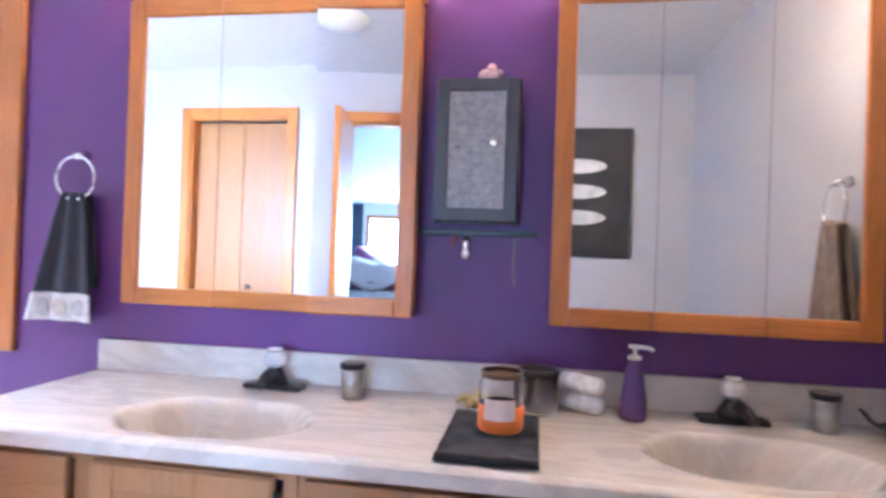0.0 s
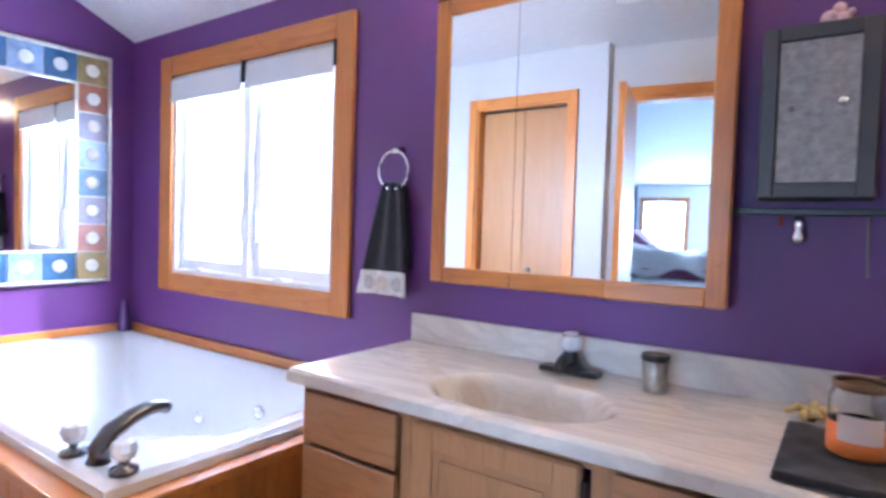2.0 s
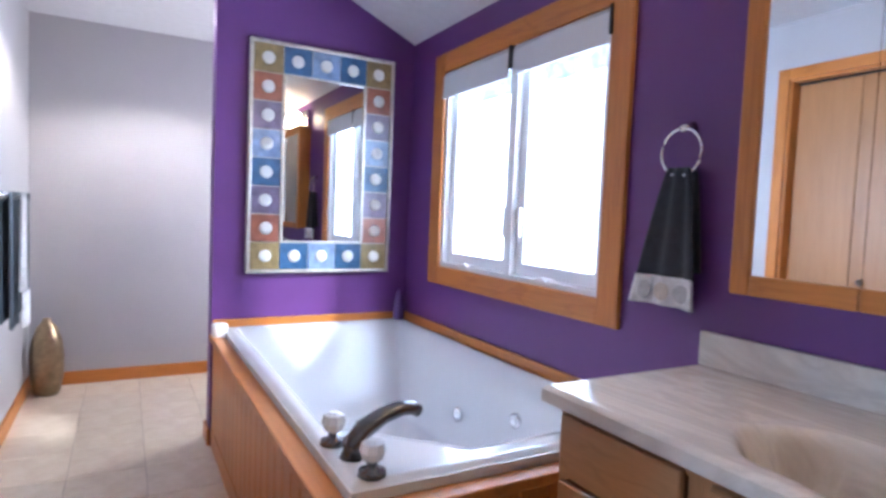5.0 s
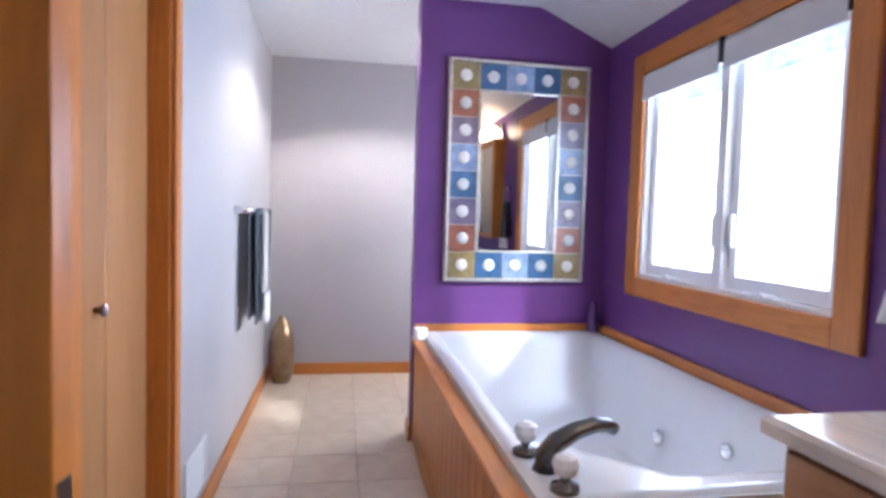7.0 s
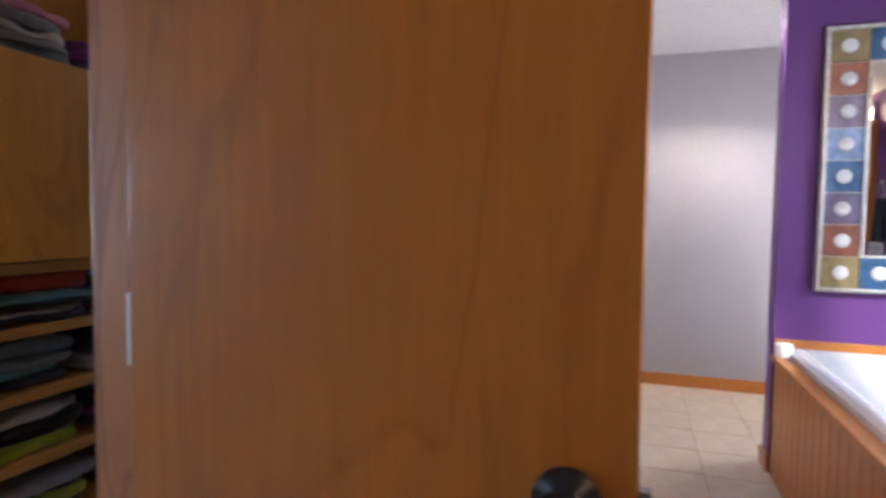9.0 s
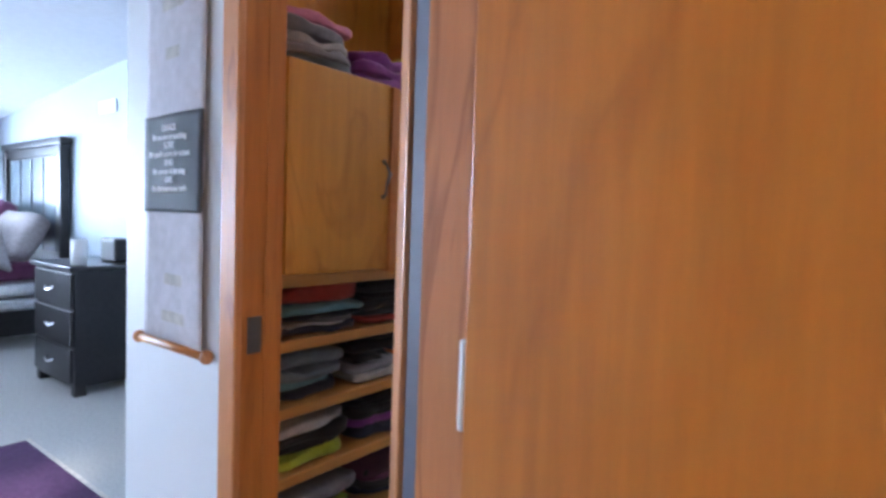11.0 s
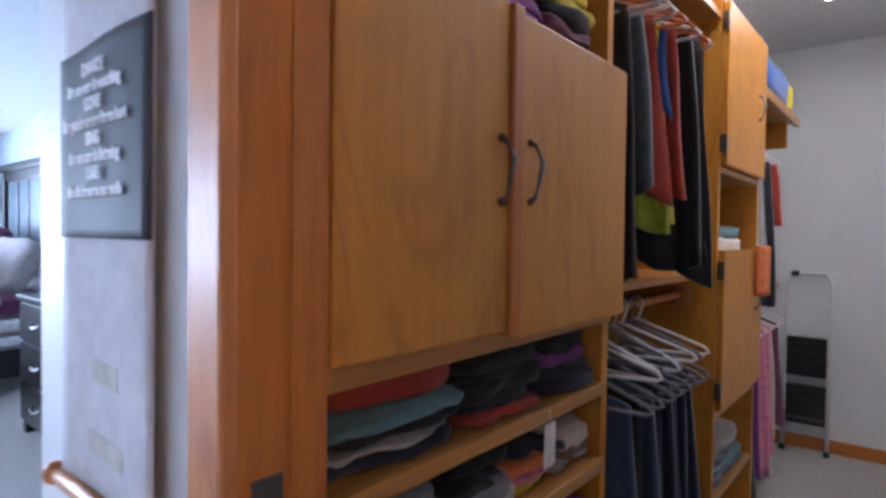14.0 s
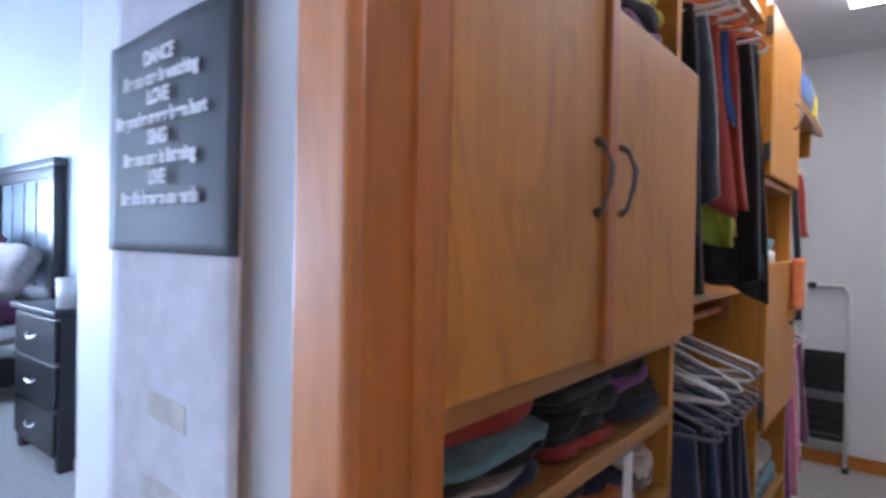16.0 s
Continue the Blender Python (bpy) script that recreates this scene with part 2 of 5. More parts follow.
def tube(pts, radius, n=10, closed=False):
    bm = add_tube(bmesh.new(), pts, radius, n, closed)
    bmesh.ops.recalc_face_normals(bm, faces=bm.faces)
    return bm


def sheet(fn, nu, nv, thick=0.0):
    """A surface from a function of u, v in 0..1, given a thickness."""
    bm = bmesh.new()
    g = [[bm.verts.new(fn(u / nu, v / nv)) for v in range(nv + 1)] for u in range(nu + 1)]
    for u in range(nu):
        for v in range(nv):
            bm.faces.new((g[u][v], g[u + 1][v], g[u + 1][v + 1], g[u][v + 1]))
    bmesh.ops.recalc_face_normals(bm, faces=bm.faces)
    if thick:
        bmesh.ops.solidify(bm, geom=list(bm.faces), thickness=thick)
    return bm


def ball(at, r, sx=1, sy=1, sz=1, n=16):
    bm = bmesh.new()
    bmesh.ops.create_uvsphere(bm, u_segments=n, v_segments=n // 2 + 2, radius=r, matrix=Matrix.Translation(at) @ Matrix.Diagonal((sx, sy, sz, 1)))
    return bm


def rough_box(x0, x1, y0, y1, z0, z1, amp=0.012, seed=0, n=5):
    """A soft folded pile: a box with rounded, uneven faces."""
    bm = box(x0, x1, y0, y1, z0, z1)
    bmesh.ops.subdivide_edges(bm, edges=list(bm.edges), cuts=n, use_grid_fill=True)
    c = Vector(((x0 + x1) / 2, (y0 + y1) / 2, (z0 + z1) / 2))
    h = Vector((abs(x1 - x0) / 2, abs(y1 - y0) / 2, (z1 - z0) / 2))
    for v in bm.verts:
        d = v.co - c
        q = Vector((d.x / h.x, d.y / h.y, d.z / h.z))
        k = (abs(q.x) ** 6 + abs(q.y) ** 6 + abs(q.z) ** 6) ** (1 / 6)
        v.co = c + d / max(k, 0.6)
        w = noise.noise_vector(v.co * 14 + Vector((seed * 7.3, seed * 3.1, 0)))
        v.co += Vector((w.x * amp, w.y * amp, w.z * amp if v.co.z > z0 + 0.006 else abs(w.z) * amp * 0.1))
        v.co.z = max(v.co.z, z0)
    return bm

# ---- structure: bathroom ----
XW, XE, YS, XF = -0.65, 3.60, -1.97, -2.03      # tub end wall, east wall, south wall, far wall
YD0, YD1 = -2.185, -2.10                         # entrance wall, bedroom side and bath side
XB = 1.70                                        # wall between bedroom passage and closet
YC = -2.80                                       # fronts of the closet units
WX0, WX1, WZ0, WZ1 = -0.25, 0.93, 0.93, 1.94     # window opening

structure("wall_north", boxes([(XF - 0.12, -1.75, 0, 0.14, 0, 2.6), (-1.75, -1.05, 0, 0.14, 0, 0.92), (-1.75, -1.05, 0, 0.14, 1.78, 2.6), (-1.05, WX0, 0, 0.14, 0, 2.6), (WX1, XE + 0.12, 0, 0.14, 0, 2.6), (WX0, WX1, 0, 0.14, 0, WZ0), (WX0, WX1, 0, 0.14, WZ1, 2.6)]), PURPLE, "deep purple painted vanity wall", "wall")
structure("wall_tub_end", box(XW - 0.12, XW, -1.06, -0.001, 0, 2.5), PURPLE, "deep purple painted stub wall at the tub", "wall")
structure("wall_far", box(XF - 0.12, XF, YS - 0.12, 0, 0, 2.5), GREY, "light grey painted alcove wall", "wall")
structure("wall_south", boxes([(XF, 0.46, YS - 0.1, YS, 0, 2.5), (1.13, 1.37, YS - 0.1, YS, 0, 2.5), (0.46, 1.13, YS - 0.1, YS, 2.03, 2.5)]), GREY, "light grey painted wall beside the tub", "wall")
EX, EY0, EY1 = SUITE.x, YD0 + SUITE.y, YD1 + SUITE.y
structure("wall_entrance", boxes([(1.27, 1.838 + EX, EY0, EY1, 0, 2.5), (2.52 + EX, XE + 0.12, EY0, EY1, 0, 2.5), (1.838 + EX, 2.52 + EX, EY0, EY1, 2.04, 2.5), (1.27, 1.37, EY1, YS - 0.1, 0, 2.5)]), GREY, "light grey painted wall round the entrance door", "wall")
structure("wall_east", box(XE, XE + 0.12, EY1, 0, 0, 2.5), GREY, "light grey painted end wall", "wall")
structure("ceiling", sheet(lambda u, v: Vector((XF - 0.1 + u * (XE - XF + 0.2), (0.06, 0.0, -0.40, -2.35)[round(v * 3)], (2.19, 2.22, 2.40, 2.40)[round(v * 3)])), 1, 3, 0.05), CEIL, "white ceiling sloping down over the window", "ceiling")
structure("floor", box(XF, XE, EY0, 0, -0.1, -0.004), GROUT, "beige tiled bathroom floor", "floor")

# entrance door frame, closet door frame
ORIGIN[0] = SUITE
tr = thing("door_frame_entrance", (2.16, YD0, 0), "honey oak frame of the bathroom entrance", "door frame", kind="structure")
part("jamb", box(1.838, 1.865, YD0 - 0.004, -2.128, 0, 2.04), PINE, tr)
part("jamb", box(2.495, 2.52, YD0 - 0.004, YD1 + 0.004, 0, 2.04), PINE, tr)
part("head", box(1.865, 2.495, YD0 - 0.004, YD1 + 0.004, 2.015, 2.04), OAK_X, tr)
part("casing", box(1.775, 1.836, YD1 + 0.004, YD1 + 0.018, 0, 2.10, bev=0.003), PINE, tr)
for y0, y1 in ((YD0 - 0.018, YD0 - 0.004), (YD1 + 0.004, YD1 + 0.018)):
    part("casing", box(2.508, 2.565, y0, y1, 0, 2.10, bev=0.003), PINE, tr)
    part("casing", box(1.836, 2.508, y0, y1, 2.03, 2.10, bev=0.003), OAK_X, tr)

structure("wall_closet", boxes([(XB - 0.08, XB, -3.235, -2.775, 0, 2.5), (XB - 0.08, XB, -2.775, -2.332, 2.04, 2.5)]), WHITE, "white painted wall round the closet door", "wall")
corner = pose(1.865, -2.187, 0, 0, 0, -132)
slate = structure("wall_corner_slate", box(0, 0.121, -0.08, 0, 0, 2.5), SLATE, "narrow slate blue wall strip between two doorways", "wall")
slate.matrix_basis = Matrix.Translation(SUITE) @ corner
cf = thing("door_frame_closet", (XB, -2.54, 0), "knotty orange pine frame of the closet doorway", "door frame", kind="structure")
part("jamb", box(XB - 0.085, XB + 0.004, -2.775, -2.755, 0, 2.04), OAK, cf)
part("door_stop", box(XB - 0.07, XB - 0.045, -2.755, -2.752, 0, 2.02), OAK, cf)
part("jamb", box(0.196, 0.211, -0.085, -0.016, 0, 2.04), PINE, cf).matrix_basis = corner
part("head", box(XB - 0.085, XB + 0.004, -2.755, -2.348, 2.02, 2.04), OAK_Y, cf)
part("casing", box(XB + 0.004, XB + 0.02, -2.806, -2.752, 0, 2.09, bev=0.004), PINE, cf)
part("casing", box(0.122, 0.211, -0.015, 0.008, 0, 2.09, bev=0.004), PINE, cf).matrix_basis = corner
part("casing", box(XB + 0.004, XB + 0.02, -2.752, -2.343, 2.032, 2.09, bev=0.004), OAK_Y, cf)
part("strike_plate", box(XB - 0.038, XB - 0.008, -2.7555, -2.753, 0.93, 1.00, bev=0.001), NICKEL, cf, "steel strike plate")

# baseboards
ORIGIN[0] = BATH
for nm, a in (("baseboard_far", (XF, XF + 0.014, YS, -0.2, 0, 0.085)), ("baseboard_stub_end", (XW - 0.134, XW + 0.014, -1.074, -1.06, 0, 0.085))):
    structure(nm, box(*a, bev=0.003), OAK_Y, "orange oak baseboard", "baseboard")
structure("baseboard_south", box(XF + 0.014, 0.40, YS, YS + 0.014, 0, 0.085, bev=0.003), OAK_X, "orange oak baseboard", "baseboard")

# ---- structure: closet and bedroom ----
ORIGIN[0] = SUITE
CX = -1.93
structure("closet_floor", boxes([(CX - 0.1, 1.298, -3.2, -1.985, -0.1, 0.0), (1.298, XB, -3.2, YD0, -0.1, 0.0)]), CARPET, "cream carpet in the closet", "carpet")
structure("closet_wall_back", box(CX - 0.1, CX, -3.235, -1.985, 0, 2.5), WHITE, "white painted closet back wall", "wall")
structure("closet_wall_south", box(CX, XB - 0.08, -3.235, -3.155, 0, 2.6), WHITE, "white painted closet wall", "wall")
structure("closet_wall_north", box(CX, 1.298, -2.015, -1.985, 0, 2.5), WHITE, "white painted closet wall", "wall")
structure("closet_ceiling", boxes([(CX - 0.1, 1.298, -3.155, -1.985, 2.29, 2.35), (1.298, XB - 0.08, -3.155, YD0, 2.29, 2.35)]), CEIL, "white closet ceiling", "ceiling")
structure("baseboard_closet", box(CX, CX + 0.014, -3.155, -2.015, 0, 0.075, bev=0.003), OAK_Y, "honey oak baseboard", "baseboard")

ORIGIN[0] = BEDROOM
HX, HY = 0.5, -9.42
structure("bedroom_floor", box(HX - 0.1, 4.7, HY - 0.1, YD0 + 0.079, -0.1, 0.0), CARPET, "cream bedroom carpet", "carpet")
structure("bedroom_wall_headboard", box(HX - 0.12, HX, HY, -3.158, 0, 2.6), PALE, "pale bedroom wall behind the bed", "wall")
structure("bedroom_wall_east", box(4.6, 4.72, HY, YD0 + 0.079, 0, 2.6), WHITE, "pale bedroom wall", "wall")
structure("bedroom_wall_navy", box(HX, 1.12, HY - 0.12, HY, 0, 2.6), NAVY, "dark navy accent wall", "wall")
structure("bedroom_wall_window", boxes([(1.12, 1.24, HY - 0.12, HY, 0, 2.6), (1.95, 2.90, HY - 0.12, HY, 0, 2.6), (3.95, 4.72, HY - 0.12, HY, 0, 2.6), (1.24, 1.95, HY - 0.12, HY, 0, 0.62), (1.24, 1.95, HY - 0.12, HY, 1.8, 2.6), (2.90, 3.95, HY - 0.12, HY, 0, 0.62), (2.90, 3.95, HY - 0.12, HY, 1.8, 2.6)]), WHITE, "pale bedroom window wall", "wall")
structure("bedroom_ceiling", sheet(lambda u, v: Vector((HX - 0.1 + u * 4.3, HY - 0.1 + v * (YD0 - HY + 0.179), 2.13 + 0.27 * min(1, v * 1.9))), 1, 8, 0.05), CEIL, "white bedroom ceiling", "ceiling")
for nm, wa, wb in (("window_2", 1.24, 1.95), ("window_4", 2.90, 3.95)):
    bw = thing(nm, ((wa + wb) / 2, HY, 0.62), "bedroom window with an oak frame", "window", kind="structure")
    for a in (wa - 0.06, wb - 0.01):
        part("window_frame", box(a, a + 0.07, HY - 0.02, HY + 0.02, 0.55, 1.87, bev=0.004), OAK, bw)
    for z in (1.80, 0.55):
        part("window_frame", box(wa + 0.01, wb - 0.01, HY - 0.02, HY + 0.02, z, z + 0.07, bev=0.004), OAK_X, bw)
    part("pane", box(wa + 0.01, wb - 0.01, HY - 0.07, HY - 0.066, 0.62, 1.80), CLEAR, bw).visible_shadow = False

# distance outside the windows: backdrop boxes whose daylight brightness is their own emission
ORIGIN[0] = BATH
m_, nt_, b_ = material("glowing_distance")
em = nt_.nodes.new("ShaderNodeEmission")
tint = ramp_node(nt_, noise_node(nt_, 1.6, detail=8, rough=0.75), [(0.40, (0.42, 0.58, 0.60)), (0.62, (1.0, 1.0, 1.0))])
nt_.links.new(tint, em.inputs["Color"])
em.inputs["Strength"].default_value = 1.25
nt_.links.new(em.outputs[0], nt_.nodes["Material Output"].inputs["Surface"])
GLOW_BACKDROP = m_
structure("backdrop_garden", box(-60, 40, 9, 9.1, -6, 8), GLOW_BACKDROP, "self-glowing backdrop of a hazy bright garden beyond the window", "backdrop")
structure("backdrop_yard", box(-60, 40, -19.1, -19, -6, 30), GLOW_BACKDROP, "self-glowing backdrop of bright sky beyond the bedroom window", "backdrop")

# ---- bathroom window ----
win = thing("window_1", (0.34, 0, 0.85), "white double casement window in an oak casing", "window", kind="structure")
OX0, OX1, OZ0, OZ1 = -0.345, 1.02, 0.848, 2.03
part("casing", box(OX0, WX0 + 0.01, -0.02, -0.001, OZ0, OZ1, bev=0.004), OAK, win)
part("casing", box(WX1 - 0.01, OX1, -0.02, -0.001, OZ0, OZ1, bev=0.004), OAK, win)
part("casing", box(WX0 + 0.01, WX1 - 0.01, -0.02, -0.001, OZ0, WZ0 + 0.01, bev=0.004), OAK_X, win)
part("casing", box(WX0 + 0.01, WX1 - 0.01, -0.02, -0.001, WZ1 - 0.01, OZ1, bev=0.004), OAK_X, win)
part("window_frame", boxes([(WX0, WX0 + 0.03, 0.0, 0.142, WZ0, WZ1), (WX1 - 0.03, WX1, 0.0, 0.142, WZ0, WZ1), (WX0 + 0.03, WX1 - 0.03, 0.0, 0.142, WZ0, WZ0 + 0.03), (WX0 + 0.03, WX1 - 0.03, 0.0, 0.142, WZ1 - 0.03, WZ1), (0.325, 0.375, 0.0, 0.142, WZ0 + 0.03, WZ1 - 0.03)]), VINYL, win)
for a, b, hx in ((WX0 + 0.034, 0.321, 0.298), (0.379, WX1 - 0.034, 0.402)):
    z0, z1 = WZ0 + 0.034, WZ1 - 0.034
    s = part("sash", boxes([(a, a + 0.045, 0.03, 0.075, z0, z1), (b - 0.045, b, 0.03, 0.075, z0, z1), (a + 0.045, b - 0.045, 0.03, 0.075, z0, z0 + 0.05), (a + 0.045, b - 0.045, 0.03, 0.075, z1 - 0.05, z1)], bev=0.003), VINYL, win)
    p = part("pane", box(a + 0.045, b - 0.045, 0.05, 0.054, z0 + 0.05, z1 - 0.05), CLEAR, s)
    p.visible_shadow = False
    lk = part("lock_lever", box(hx - 0.012, hx + 0.012, 0.012, 0.03, 1.12, 1.25, bev=0.004), VINYL, win)
    mx = (a + b) / 2 - 0.04
    cr = part("crank", box(mx - 0.05, mx + 0.05, -0.004, 0.03, WZ0 + 0.012, WZ0 + 0.04, bev=0.006), VINYL, win)
    part("crank_arm", tube([(mx - 0.03, -0.012, WZ0 + 0.035), (mx + 0.03, -0.02, WZ0 + 0.045), (mx + 0.055, -0.02, WZ0 + 0.03)], 0.006), VINYL, cr)
for a, b, drop in ((WX0 + 0.012, 0.335, 1.81), (0.365, WX1 - 0.012, 1.815)):
    sh = thing("roller_shade", ((a + b) / 2, 0, 1.93), "white fabric shade rolled up over the window", "window shade", "shades in the bathroom window")
    part("roll", tube([(a, 0.0, 1.905), (b, 0.0, 1.905)], 0.022, 14), SHADE, sh, smooth=True)
    part("fabric", box(a, b, -0.024, -0.021, drop, 1.905), SHADE, sh)
    part("bottom_bar", box(a, b, -0.03, -0.017, drop - 0.014, drop, bev=0.003), SHADE, sh)
    part("end_bracket", box(b, b + 0.01, -0.028, 0.0, 1.83, 1.93), BLACKMETAL, sh)

w3 = thing("window_3", (-1.4, 0, 0.92), "small white alcove window", "window", kind="structure")
part("window_frame", boxes([(-1.75, -1.71, 0.0, 0.142, 0.92, 1.78), (-1.09, -1.05, 0.0, 0.142, 0.92, 1.78), (-1.71, -1.09, 0.0, 0.142, 0.92, 0.96), (-1.71, -1.09, 0.0, 0.142, 1.74, 1.78)]), VINYL, w3)
part("pane", box(-1.71, -1.09, 0.11, 0.114, 0.96, 1.74), CLEAR, w3).visible_shadow = False

# ---- bathtub in its wooden surround ----
TX0, TX1, TY0, TY1, RIM = XW, 1.235, -1.005, -0.02, 0.60
tub = thing("bathtub", (0.3, -0.5, 0), "white acrylic jetted bathtub set in an oak surround", "bathtub")


def tub_height(u, v):
    x, y = TX0 + 0.002 + u * (TX1 - TX0 - 0.004), TY0 + v * (TY1 - TY0)
    dx = min(x - TX0 - 0.045, TX1 - 0.09 - x)
    dy = min(y - TY0 - 0.06, TY1 - 0.04 - y)
    dc = ((TX1 - 0.09 - x) + (y - TY0 - 0.06) - 0.30) / 1.4
    d = min(dx * (0.5 if x < 0.3 else 0.95), dy * 1.3, dc * 1.1)
    k = min(1.0, max(0.0, d) / 0.19)
    k = 1 - (1 - k) ** 1.6
    edge = min(u, 1 - u) * (TX1 - TX0), min(v, 1 - v) * (TY1 - TY0)
    lip = 0.016 * max(0.0, 1 - min(edge) / 0.02) ** 2
    return Vector((x, y, RIM - lip - 0.40 * k))


part("basin", sheet(tub_height, 110, 64), TUBWHITE, tub, smooth=True)
part("rim_edge", boxes([(TX1 - 0.006, TX1, TY0, TY1, 0.555, RIM - 0.012), (TX0, TX1 - 0.006, TY0, TY0 + 0.006, 0.555, RIM - 0.012)]), TUBWHITE, tub)
for x, z in ((0.62, 0.42), (0.95, 0.33), (0.25, 0.33)):
    part("jet", lathe([(0.0, 0.0), (0.03, 0.0), (0.03, 0.012), (0.018, 0.016), (0.01, 0.008)], (x, TY1 - 0.085 - (0.42 - z) * 0.42, z), 16, pose(0, 0, 0, 90, 0, 0)), CHROME, tub, "chrome whirlpool jet", smooth=True)
sur = thing("tub_surround", (0.3, -1.08, 0), "honey oak plank surround round the bathtub", "tub surround")
part("top_cap", boxes([(XW, TX1 + 0.06, -1.07, TY0 - 0.001, 0.535, 0.565), (TX1 + 0.001, TX1 + 0.06, TY0 - 0.001, TY1, 0.535, 0.565)], bev=0.005), OAK_X, sur)
part("rail", box(XW + 0.01, TX1 + 0.045, -1.055, -1.03, 0.0, 0.09), OAK_X, sur)
plank = None
n_planks = 21
for k in range(n_planks):
    w = (TX1 + 0.045 - XW - 0.01) / n_planks
    if plank is None:
        plank = part("plank", box(-w / 2 + 0.002, w / 2 - 0.002, -0.009, 0.009, 0, 0.445, bev=0.004), OAK, sur)
        o = plank
    else:
        o = new("plank", plank.data)
        o.parent = sur
    o.matrix_parent_inverse = Matrix.Translation(sur.location).inverted()
    o.location = (XW + 0.01 + (k + 0.5) * w, -1.044, 0.09)
for k in range(9):
    o = new("plank", plank.data)
    o.parent = sur
    o.matrix_parent_inverse = Matrix.Translation(sur.location).inverted()
    o.matrix_basis = pose(TX1 + 0.04, -0.99 + k * 0.09, 0.09, 0, 0, 90)
part("wall_trim", box(XW + 0.016, 1.325, -0.018, -0.001, 0.585, 0.638, bev=0.004), OAK_X, sur)
part("wall_trim", box(XW + 0.001, XW + 0.016, -1.055, -0.001, 0.585, 0.638, bev=0.004), OAK_Y, sur)

# ---- vanity ----
VX0, VX1, VY, CT = 1.335, XE, -0.575, 0.815
top = thing("countertop", (2.5, -0.28, CT), "cream cultured marble double-sink vanity top with backsplash", "countertop")
SINKS = ((1.95, -0.385), (3.16, -0.355))


def counter_height(u, v):
    x, y = VX0 + u * (VX1 - VX0), VY + v * -VY
    z = CT
    for cx, cy in SINKS:
        a = ((abs(x - cx) / 0.235) ** 2.4 + (abs(y - cy) / 0.155) ** 2.4) ** (1 / 2.4)
        scallop = 1 + 0.03 * math.cos(8 * math.atan2(y - cy, x - cx))
        a /= scallop
        if a < 1:
            k = min(1, (1 - a) / 0.38)
            z -= 0.13 * k * k * (3 - 2 * k)
    e = min(u * (VX1 - VX0), v * -VY)
    if e < 0.012:
        z -= 0.012 - math.sqrt(max(0, 0.012 ** 2 - (0.012 - e) ** 2))
    return Vector((x, y, z))


part("slab", sheet(counter_height, 230, 72), MARBLE, top, smooth=True)
part("front_edge", boxes([(VX0, VX1, VY, VY + 0.012, CT - 0.04, CT - 0.011), (VX0, VX0 + 0.012, VY + 0.012, 0, CT - 0.04, CT - 0.011)]), MARBLE, top)
part("backsplash", box(VX0, VX1, -0.022, -0.001, CT - 0.002, 0.908, bev=0.004), MARBLE, top)
for cx, cy in SINKS:
    part("drain", lathe([(0.022, 0), (0.022, 0.003), (0.014, 0.004), (0.012, 0.001)], (cx, cy, CT - 0.131), 18), CHROME, top, smooth=True)


def panel_front(parent, name, x0, x1, z0, z1, y, mat, raised):
    d = part(name, box(x0, x1, y, y + 0.018, z0, z1, bev=0.004), mat, parent)
    if raised:
        w = 0.055
        for a in ((x0 + 0.004, x0 + w, z0 + 0.004, z1 - 0.004), (x1 - w, x1 - 0.004, z0 + 0.004, z1 - 0.004), (x0 + w, x1 - w, z1 - w, z1 - 0.004), (x0 + w, x1 - w, z0 + 0.004, z0 + w)):
            part("stile" if a[1] - a[0] < 0.07 else "rail", box(a[0], a[1], y - 0.006, y - 0.001, a[2], a[3], bev=0.002), mat, d)
        part("raised_panel", box(x0 + w + 0.02, x1 - w - 0.02, y - 0.005, y - 0.001, z0 + w + 0.02, z1 - w - 0.02, bev=0.004), mat, d)
        part("hinge", box(x1 + 0.001, x1 + 0.012, y - 0.003, y + 0.014, z1 - 0.08, z1 - 0.03, bev=0.002), BLACKMETAL, d, "dark metal hinge")
    return d


